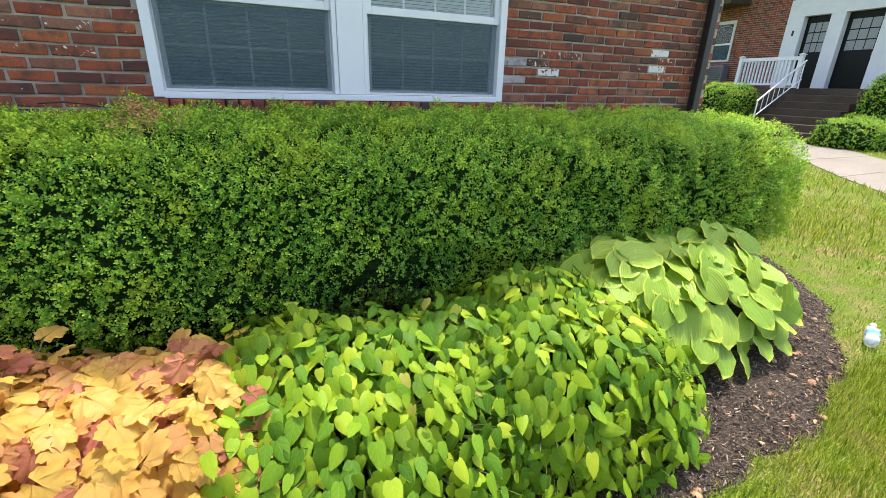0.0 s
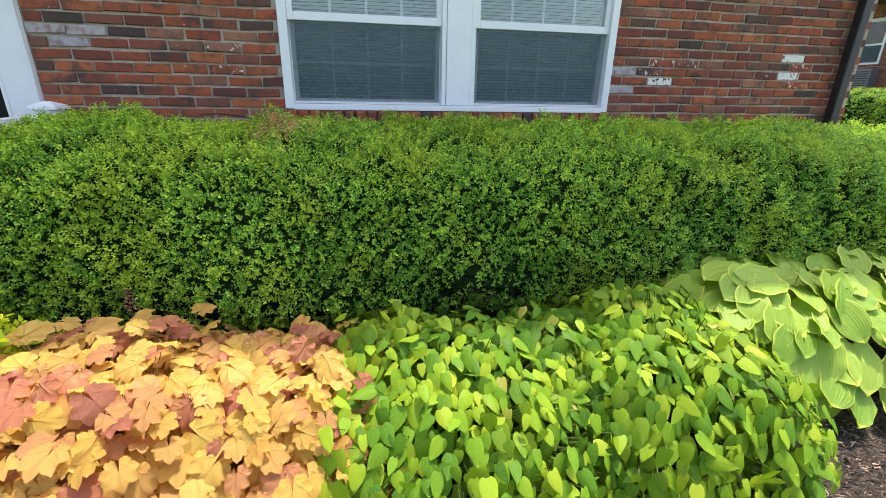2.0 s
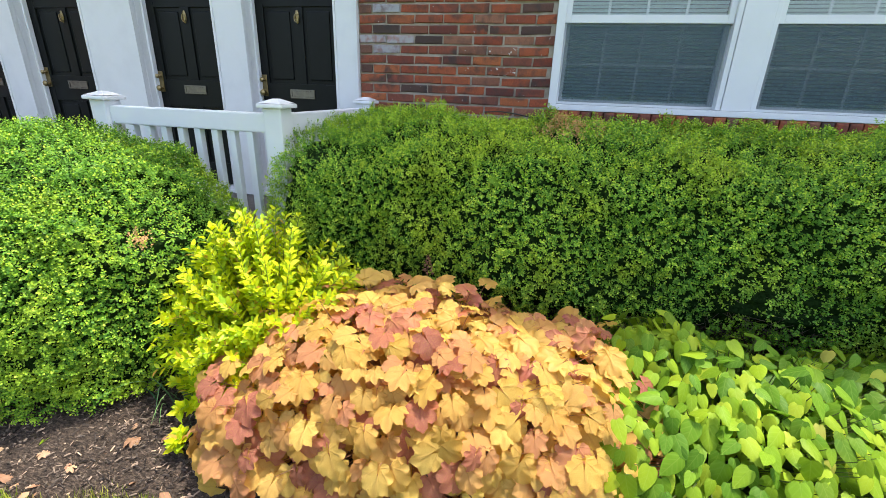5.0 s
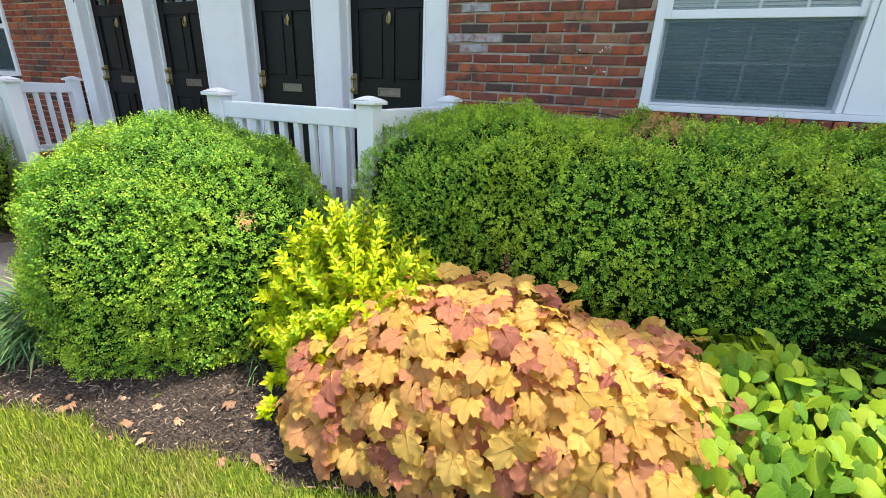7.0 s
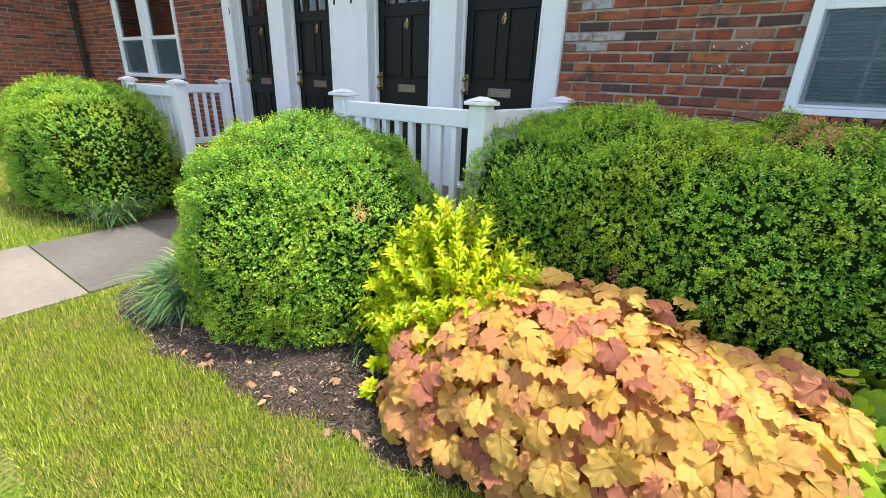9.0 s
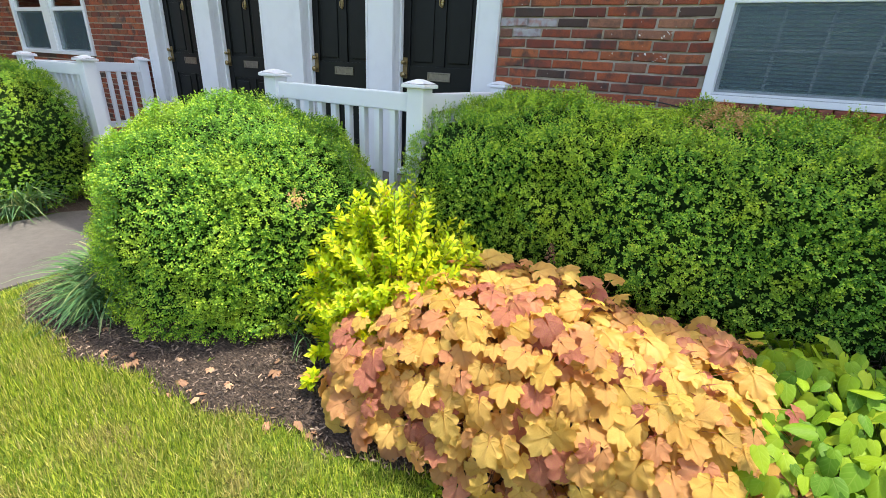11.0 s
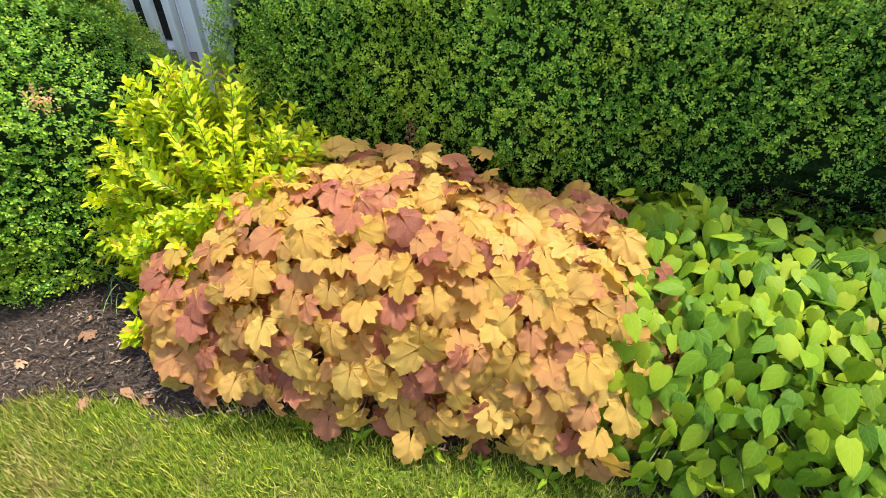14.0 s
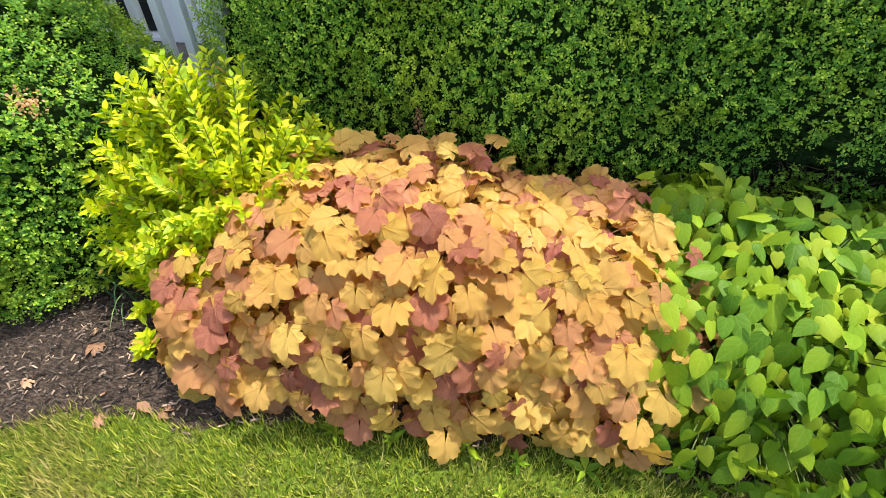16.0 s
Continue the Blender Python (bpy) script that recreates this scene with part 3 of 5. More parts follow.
def window(name, x0, x1, z0, z1, place, label, units=2, slats=True):
    """Vinyl double-hung windows side by side in one frame, with inner grilles, screens on the lower sashes and blinds."""
    win = tagged(new(name), label, "window", kind="structure")
    win.matrix_world = place
    fr, mull = 0.055, 0.235
    boxed("window_frame", (x0, -0.03, z0), (x0 + fr, 0.12, z1), VINYL, win, "white vinyl frame")
    boxed("window_frame", (x1 - fr, -0.03, z0), (x1, 0.12, z1), VINYL, win)
    boxed("window_frame", (x0 + fr, -0.03, z1 - fr), (x1 - fr, 0.12, z1), VINYL, win)
    boxed("window_sill", (x0 + fr, -0.045, z0 - 0.006), (x1 - fr, 0.12, z0 + 0.032), VINYL, win, "white sloping sill")
    wide = (x1 - x0 - 2 * fr - mull * (units - 1)) / units
    for k in range(units):
        a = x0 + fr + k * (wide + mull)
        b = a + wide
        if k:
            boxed("mullion", (a - mull, -0.026, z0 + 0.034), (a - mull * 0.86 - 0.002, 0.1, z1 - fr), VINYL, win)
            boxed("mullion", (a - mull * 0.86, -0.034, z0 + 0.034), (a - mull * 0.14, 0.1, z1 - fr), VINYL, win, "wide white centre post")
            boxed("mullion", (a - mull * 0.14 + 0.002, -0.026, z0 + 0.034), (a, 0.1, z1 - fr), VINYL, win)
        zm = z0 + 0.54
        s = 0.036
        # lower sash sits behind, upper sash in front
        for nm, lo, hi, y in (("lower_sash", z0 + 0.034, zm + 0.02, 0.03), ("upper_sash", zm, z1 - fr, 0.0)):
            bot = 0.034 if nm == "lower_sash" else 0.05
            sash = part(nm, bmesh.new(), VINYL, win)
            bm = bmesh.new()
            box(bm, (a, y, lo), (a + s, y + 0.04, hi), 0.004)
            box(bm, (b - s, y, lo), (b, y + 0.04, hi), 0.004)
            box(bm, (a + s, y, lo), (b - s, y + 0.04, lo + bot), 0.004)
            box(bm, (a + s, y, hi - 0.034), (b - s, y + 0.04, hi), 0.004)
            bm.to_mesh(sash.data)
            bm.free()
            pane("pane", (a + s, y + 0.018, lo + bot), (b - s, y + 0.022, hi - 0.034), GLASS, sash, "clear reflecting glass")
            for i in range(1, 4):
                x = a + s + (b - a - 2 * s) * i / 4
                boxed("muntin", (x - 0.008, y + 0.026, lo + bot), (x + 0.008, y + 0.034, hi - 0.034), VINYL, sash, "", 0.002)
            z = (lo + hi) / 2
            boxed("muntin", (a + s, y + 0.027, z - 0.008), (b - s, y + 0.033, z + 0.008), VINYL, sash, "", 0.002)
        pane("insect_screen", (a + 0.012, 0.006, z0 + 0.05), (b - 0.012, 0.009, zm - 0.002), SCREEN, win, "grey insect screen")
        if slats:
            v, f = [], []
            m = 5
            for i in range(m):
                s2 = i / (m - 1) - 0.5
                for sx in (-0.5, 0.5):
                    v.append((sx * (b - a - 0.03), 0.020 * s2, -0.021 * s2 * 0.66 + 0.004 * (0.25 - s2 * s2) * 4))
            f = [(2 * i, 2 * i + 1, 2 * i + 3, 2 * i + 2) for i in range(m - 1)]
            mesh = bpy.data.meshes.new("slat")
            mesh.from_pydata(v, [], f)
            mesh.materials.append(BLIND)
            z = z0 + 0.05
            while z < z1 - 0.06:
                ob = new("slat", mesh)
                ob.parent = win
                ob.location = ((a + b) / 2, 0.115, z)
                z += 0.0215
    return win


def sill_bricks(x0, x1, z):
    """A rowlock course under the window."""
    sill = tagged(new("brick_sill"), "rowlock course of dark red bricks under the window", "sill", kind="structure")
    mesh = brick_mesh(0.062, 3)
    mesh.materials.append(BRICK)
    n = int((x1 - x0) / 0.075)
    for i in range(n):
        ob = new("brick", mesh)
        ob.parent = sill
        ob.location = (x0 + (i + 0.5) * (x1 - x0) / n, -0.012, z - 0.052)
        ob.scale = (1, 1.2, 1.72)


window("window_1", *WIN_1[:2], *WIN_1[2:], Matrix.Identity(4), "white vinyl double-hung pair with blinds closed")
sill_bricks(WIN_1[0], WIN_1[1], 1.246)
window("window_2", *WIN_2[:2], *WIN_2[2:], Matrix.Identity(4), "far white vinyl double-hung pair with blinds")
window("window_3", *WIN_3[:2], *WIN_3[2:], wing.matrix_world.copy(), "white framed single window in the shaded wing", 1)


# ---- entrance: casings, doors ----
FLOOR = 0.42
DOORS = [-1.97, -3.0, -4.28, -5.31]


def build_entry():
    surround = tagged(new("trim"), "white painted wooden entrance surround with deep reveals", "door surround", kind="structure")
    top = 2.50
    half = 0.375
    edges = [-1.41]
    for c in DOORS:
        edges += [c + half, c - half]
    edges.append(-5.87)
    for a, b in zip(edges[0::2], edges[1::2]):
        boxed("casing", (b, -0.035, FLOOR), (a, 0.0, 2.75), TRIM, surround, "flat white casing board", 0.004)
        for x, s in ((a, -1), (b, 1)):
            boxed("casing_bead", (min(x, x + s * 0.016), -0.047, FLOOR), (max(x, x + s * 0.016), -0.036, top), TRIM, surround, "", 0.003)
    for c in DOORS:
        boxed("head_board", (c - half, -0.035, top), (c + half, 0.0, 2.75), TRIM, surround)
        boxed("reveal_head", (c - half, 0.001, top - 0.02), (c + half, 0.16, top), TRIM, surround)
        for s in (-1, 1):
            x = c + s * half
            w = s * 0.05
            boxed("reveal", (min(x, x + w), 0.001, FLOOR), (max(x, x + w), 0.165, top - 0.021), TRIM, surround, "white side reveal", 0.003)
            stop = c + s * (half + 0.004)
            boxed("door_stop", (min(stop, stop - s * 0.02), 0.06, FLOOR), (max(stop, stop - s * 0.02), 0.098, top - 0.03), TRIM, surround, "", 0.003)
        boxed("threshold", (c - half, -0.03, FLOOR), (c + half, 0.155, FLOOR + 0.03), TRIM, surround, "white door sill", 0.005)
    boxed("wall_inner", (-5.86, 0.17, 0.0), (-1.42, 0.24, 2.74), INSIDE, None, "hall wall behind the doors, coloured near-black as unlit").update_tag()
    bpy.data.objects["wall_inner.001"]["kind"] = "structure"


def panel_door(name, centre, place, knob_side, label, wide=0.79, tall=2.04):
    """A black panelled door with top lights, knocker, mail slot and brass knob; face at own y = 0."""
    door = tagged(new(name), label, "door", kind="structure")
    door.matrix_world = place @ Matrix.Translation((centre, 0, 0))
    w = wide / 2
    st, gap = 0.098, 0.085
    rows = [(0.20, 0.68), (0.90, 1.46), (1.565, 1.90)]      # bottom panels, tall panels, lights
    bm = bmesh.new()
    box(bm, (-w, 0, 0.01), (-w + st, 0.045, tall), 0.003)
    box(bm, (w - st, 0, 0.01), (w, 0.045, tall), 0.003)
    zs = [0.01] + [z for r in rows for z in r] + [tall]
    for a, b in zip(zs[0::2], zs[1::2]):
        box(bm, (-w + st, 0.0015, a), (w - st, 0.045, b), 0.003)
    for a, b in rows[:2]:
        box(bm, (-gap / 2, 0.001, a), (gap / 2, 0.045, b), 0.003)
    part("leaf", bm, BLACK_DOOR, door, "black painted panelled leaf")
    for a, b in rows[:2]:
        for s in (-1, 1):
            lo, hi = sorted((s * gap / 2, s * (w - st)))
            bm = box(bmesh.new(), (lo, 0.016, a), (hi, 0.04, b))
            box(bm, (lo + 0.03, 0.006, a + 0.03), (hi - 0.03, 0.02, b - 0.03), 0.009)
            part("panel", bm, BLACK_DOOR, door)
    n = 4
    for i in range(n):
        x0 = -w + st + i * (2 * w - 2 * st) / n
        x1 = x0 + (2 * w - 2 * st) / n
        boxed("pane", (x0 + 0.011, 0.018, rows[2][0]), (x1 - 0.011, 0.024, rows[2][1]), GLASS, door, "small glass light")
        if i:
            boxed("glazing_bar", (x0 - 0.011, 0.004, rows[2][0]), (x0 + 0.011, 0.04, rows[2][1]), BLACK_DOOR, door)
    # mail slot
    bm = bmesh.new()
    for lo, hi in (((-0.11, 0.788), (0.11, 0.8)), ((-0.11, 0.846), (0.11, 0.858)), ((-0.11, 0.8), (-0.095, 0.846)), ((0.095, 0.8), (0.11, 0.846))):
        box(bm, (lo[0], -0.009, lo[1]), (hi[0], 0.001, hi[1]), 0.002)
    slot = part("mail_slot", bm, DULL_METAL, door, "dull brass mail slot")
    boxed("flap", (-0.094, -0.004, 0.801), (0.094, 0.001, 0.845), DULL_METAL, slot, "", 0.002)
    # knocker: shield, ring and boss
    bm = bmesh.new()
    for z, r in ((1.425, 0.012), (1.408, 0.018), (1.388, 0.021), (1.368, 0.018), (1.350, 0.010)):
        bmesh.ops.create_uvsphere(bm, u_segments=10, v_segments=6, radius=r, matrix=Matrix.Translation((0, -0.004, z)) @ Matrix.Diagonal((1, 0.35, 1, 1)))
    knocker = smooth(part("knocker", bm, BRASS, door, "brass urn-shaped knocker"))
    bm = bmesh.new()
    seg = 14
    for i in range(seg):
        a, b = (math.pi * (0.1 + 1.8 * k / seg) + math.pi / 2 for k in (i, i + 1))
        rod(bm, (0.017 * math.cos(a), -0.018, 1.378 + 0.028 * math.sin(a)), (0.017 * math.cos(b), -0.018, 1.378 + 0.028 * math.sin(b)), 0.004, seg=6)
    part("knocker_ring", bm, BRASS, knocker)
    # knob on its long plate
    x = knob_side * (w - 0.055)
    plate = boxed("lock_plate", (x - 0.022, -0.006, 0.795), (x + 0.022, 0.001, 0.965), BRASS, door, "brass lock plate")
    for z, r in ((0.825, 0.025), (0.925, 0.018)):
        bm = rod(bmesh.new(), (x, -0.005, z), (x, -0.03, z), 0.012)
        bmesh.ops.create_uvsphere(bm, u_segments=12, v_segments=8, radius=r, matrix=Matrix.Translation((x, -0.042, z)) @ Matrix.Diagonal((1, 0.75, 1, 1)))
        smooth(part("knob", bm, BRASS, plate))
    return door


build_entry()
for n, c in enumerate(DOORS):
    panel_door("door_%d" % (n + 1), c, pose(0, 0.105, FLOOR + 0.03), -1 if n % 2 == 0 else -1, "closed black panelled entrance door with brass knocker")
for x in (-3.59, -3.83, -5.72):
    bm = box(bmesh.new(), (x - 0.011, -0.041, 2.02), (x + 0.011, -0.0355, 2.10), 0.001)
    tagged(part("door_sign", bm, BLACK_METAL), "small black raised sign beside a door", "sign", "door signs")


# ---- porch and railings ----
def build_porch():
    bm = box(bmesh.new(), (-6.1, -1.28, 0.0), (-1.25, -0.036, FLOOR), 0.012)
    tagged(part("porch_floor", bm, CONCRETE), "raised grey concrete porch slab", "porch", kind="structure")
    bm = box(bmesh.new(), (-4.45, -1.58, 0.0), (-2.75, -1.282, 0.21), 0.012)
    tagged(part("porch_step", bm, CONCRETE), "grey concrete porch step", "step", kind="structure")


def railing(posts, label, top=1.28, floor=FLOOR, seg=0.105, capped=True, foot=None):
    """White vinyl railing along a line of posts: post > cap, top rail, bottom rail, balusters."""
    rail = thing("porch_railing", (*posts[0][:2], floor), label, "railing", "porch railings")
    inv = Matrix.Translation((-posts[0][0], -posts[0][1], -floor))

    def add(name, bm, lab=""):
        bm.transform(inv)
        return part(name, bm, VINYL, rail, lab)
    for x, y in posts:
        h = 0.052
        p = add("post", box(bmesh.new(), (x - h, y - h, floor if foot is None else foot), (x + h, y + h, top - 0.045), 0.006), "square white post")
        bm = bmesh.new()
        box(bm, (x - h - 0.022, y - h - 0.022, top - 0.046), (x + h + 0.022, y + h + 0.022, top - 0.026), 0.005)
        bmesh.ops.create_cone(bm, cap_ends=True, segments=4, radius1=(h + 0.016) * 1.414, radius2=0.02, depth=0.022,
                              matrix=Matrix.Translation((x, y, top - 0.012)) @ Matrix.Rotation(math.pi / 4, 4, 'Z'))
        bm.transform(inv)
        part("cap", bm, VINYL, p, "white pyramid cap")
    for (ax, ay), (bx, by) in zip(posts, posts[1:]):
        d = Vector((bx - ax, by - ay, 0))
        long = d.length
        turn = Matrix.Translation((ax, ay, 0)) @ Matrix.Rotation(math.atan2(d.y, d.x), 4, 'Z')

        def laid(lo, hi, b=0.005):
            bm = box(bmesh.new(), lo, hi, b)
            bm.transform(turn)
            return bm
        add("top_rail", laid((0.05, -0.028, top - 0.175), (long - 0.05, 0.028, top - 0.075), 0.008))
        add("bottom_rail", laid((0.05, -0.024, floor + 0.07), (long - 0.05, 0.024, floor + 0.14), 0.006))
        n = max(2, round((long - 0.12) / seg))
        for i in range(1, n):
            x = 0.06 + (long - 0.12) * i / n
            add("baluster", laid((x - 0.019, -0.019, floor + 0.14), (x + 0.019, 0.019, top - 0.175), 0.003))
    return rail


build_porch()
railing([(-2.47, -1.2), (-1.36, -1.2), (-1.305, -0.16)], "white vinyl porch railing beside the hedge")
railing([(-4.83, -1.2), (-5.97, -1.2), (-5.97, -0.10)], "white vinyl porch railing behind the far shrub")


def downspout(x, y, z0, z1):
    pipe = thing("downspout", (x, y, z0), "black metal downspout strapped to the brick corner", "downspout")
    bm = bmesh.new()
    box(bm, (-0.04, -0.035, 0.03), (0.04, 0.035, z1 - z0), 0.012)
    part("pipe", bm, BLACK_METAL, pipe)
    for z in (1.0, 2.4):
        boxed("strap", (-0.062, -0.04, z), (0.062, 0.052, z + 0.03), BLACK_METAL, pipe)
    boxed("shoe", (-0.04, -0.16, 0.0), (0.04, 0.035, 0.07), BLACK_METAL, pipe, "", 0.01)


downspout(4.40, -0.085, 0.06, WALL_TOP - 0.005)
downspout(-10.72, -0.085, 0.0, WALL_TOP - 0.005)


# ---- the entrance on the +x side ----
def build_far_entry():
    place = wing.matrix_world.copy()

    def inv(bm):
        bm.transform(place)
        return bm
    ent = tagged(new("trim"), "white entrance surround of the far wing", "door surround", kind="structure")
    doors = [(-6.28, -5.57), (-5.20, -4.30)]
    z0, z1 = 1.57, 3.62
    cuts = [-6.75, doors[0][0], doors[0][1], doors[1][0], doors[1][1], -3.6]
    for a, b in zip(cuts[0::2], cuts[1::2]):
        part("casing", inv(box(bmesh.new(), (a, -0.05, z0), (b, 0.20, z1), 0.006)), TRIM, ent)
    part("head_board", inv(box(bmesh.new(), (-6.75, -0.05, z1), (-3.6, 0.20, 4.1), 0.006)), TRIM, ent, "white head board")
    for n, (a, b) in enumerate(doors):
        door = tagged(new("door_%d" % (n + 5)), "closed black door with nine small glass lights", "door", kind="structure")
        bm = box(bmesh.new(), (a, 0.15, z0), (b, 0.2, z1), 0.004)
        part("leaf", inv(bm), BLACK_DOOR, door)
        w = (b - a - 0.2) / 3
        for i in range(3):
            for j in range(3):
                x, z = a + 0.1 + i * w, z0 + 1.05 + j * 0.28
                part("pane", inv(box(bmesh.new(), (x + 0.012, 0.143, z), (x + w - 0.012, 0.149, z + 0.25))), CURTAIN, door, "pale curtained light")
        part("lock_plate", inv(box(bmesh.new(), (b - 0.1, 0.13, z0 + 0.85), (b - 0.06, 0.149, z0 + 1.0), 0.003)), BRASS, door)
    for y in (-6.5, -3.95):
        bm = box(bmesh.new(), (y - 0.03, -0.056, 3.1), (y + 0.03, -0.0505, 3.25))
        tagged(part("door_sign", inv(bm), BLACK_METAL), "small black raised sign beside a door", "sign", "door signs")
    bm = box(bmesh.new(), (15.0, 3.3, 0.2), (16.24, 7.6, 1.57), 0.01)
    tagged(part("porch_floor", bm, STEP_STONE), "raised dark concrete porch of the far wing", "porch", kind="structure")
    steps = thing("front_steps", (14.2, 4.4, 0.28), "dark concrete front steps up to the far doors", "steps")
    n = 6
    for i in range(n):
        z = 0.30 + (i + 1) * (1.57 - 0.30) / (n + 1)
        bm = box(bmesh.new(), (13.2 + 0.3 * i, 3.5, max(0.2, z - 0.2)), (13.2 + 0.3 * (i + 1) + 0.03 - (0.032 if i == n - 1 else 0), 5.25, z), 0.012)
        bm.transform(Matrix.Translation((-14.2, -4.4, -0.28)))
        part("step", bm, STEP_STONE, steps)
    railing([(15.1, 5.35), (15.1, 7.1)], "white vinyl railing on the far porch", 2.50, 1.57)
    hand = thing("stair_handrail", (13.4, 5.15, 0.5), "thin white metal stair handrail", "handrail")
    off = Matrix.Translation((-13.4, -5.15, -0.5))

    def add(name, a, b, r):
        bm = rod(bmesh.new(), a, b, r)
        bm.transform(off)
        part(name, bm, VINYL, hand)
    add("handrail", (13.35, 5.15, 1.20), (15.0, 5.15, 2.30), 0.022)
    add("lower_rail", (13.35, 5.15, 0.78), (15.0, 5.15, 1.80), 0.015)
    for x in (13.38, 14.95):
        k = (x - 13.35) / 1.65
        add("upright", (x, 5.15, 0.48 + 1.1 * k), (x, 5.15, 1.2 + 1.1 * k), 0.018)
    for i in range(1, 8):
        x = 13.38 + 1.57 * i / 8
        k = (x - 13.35) / 1.65
        add("baluster", (x, 5.15, 0.78 + 1.02 * k), (x, 5.15, 1.2 + 1.1 * k), 0.009)
    unit_ = thing("air_conditioner", (16.2, 8.75, 1.75), "grey window air conditioner in a brick wall", "air conditioner")
    part("case", box(bmesh.new(), (-0.25, -0.42, 0.0), (0.08, 0.42, 0.55), 0.015), GREY_METAL, unit_)
    for i in range(7):
        part("louvre", box(bmesh.new(), (-0.262, -0.38, 0.06 + i * 0.065), (-0.251, 0.38, 0.09 + i * 0.065), 0.003), BLACK_METAL, unit_)
    bal = thing("balcony", (15.9, 10.0, 4.15), "white upper balcony under a dark soffit", "balcony")
    part("slab", box(bmesh.new(), (-0.6, -1.9, 0.0), (0.38, 3.0, 0.18), 0.01), STEP_STONE, bal)
    for i in range(24):
        part("baluster", box(bmesh.new(), (-0.55, -1.8 + i * 0.2, 0.18), (-0.51, -1.76 + i * 0.2, 0.44), 0.004), VINYL, bal)


build_far_entry()


# ---- clipped shrubs ----
OVAL = np.array([(0, 0, 0), (-0.37, 0.56, 0.07), (0, 1.0, -0.03), (0.37, 0.56, 0.07)])
OVAL_F = [(0, 1, 2, 3)]


def shrub_form(u, half, power, bulge, seed, low=7.0, long=False):
    """Points on a clipped, slightly uneven rounded form from directions u, and their normals."""
    k, i, j = (0, 1, 2) if long else (2, 0, 1)      # the axis with its own power, and the other two
    w = np.abs(u / half)
    q = np.full(len(u), 8.0) if long else np.where(u[:, 2] < 0, low, power)
    rho = (w[:, i] ** power + w[:, j] ** power) ** (1 / power)
    p = u * ((rho ** q + w[:, k] ** q) ** (-1 / q))[:, None]
    w = np.abs(p / half)
    rho = np.maximum((w[:, i] ** power + w[:, j] ** power) ** (1 / power), 1e-6)
    n = np.zeros_like(p)
    n[:, i], n[:, j], n[:, k] = rho ** (q - power) * w[:, i] ** (power - 1), rho ** (q - power) * w[:, j] ** (power - 1), w[:, k] ** (q - 1)
    n = unit(np.sign(p) / half * n)
    d = bulge * (wave3(p, 5.0, seed) * 0.6 + wave3(p * (0.75, 0.75, 1.4), 14.0, seed + 1) * 0.55 + wave3(p, 32.0, seed + 2) * 0.6 + wave3(p, 64.0, seed + 3) * 0.40)
    return p + n * d[:, None], n


def on_box(count, half, r):
    """Even directions: points spread over the sides of a box, few on the back and the underside."""
    a = np.array([half[1] * half[2], half[1] * half[2], 0.15 * half[0] * half[2], half[0] * half[2], half[0] * half[1], 0.2 * half[0] * half[1]])
    side = r.choice(6, count, p=a / a.sum())
    p = r.uniform(-1, 1, (count, 3)) * half
    for k in range(6):
        axis, sign = k // 2, (1, -1)[k % 2]
        i = np.arange((side == k).sum())
        a, b = [d for d in range(3) if d != axis]
        p[side == k, a] = ((i * 0.7548776662) % 1 * 2 - 1) * half[a]
        p[side == k, b] = ((i * 0.5698402910) % 1 * 2 - 1) * half[b]
        p[side == k, axis] = sign * half[axis]
    return p


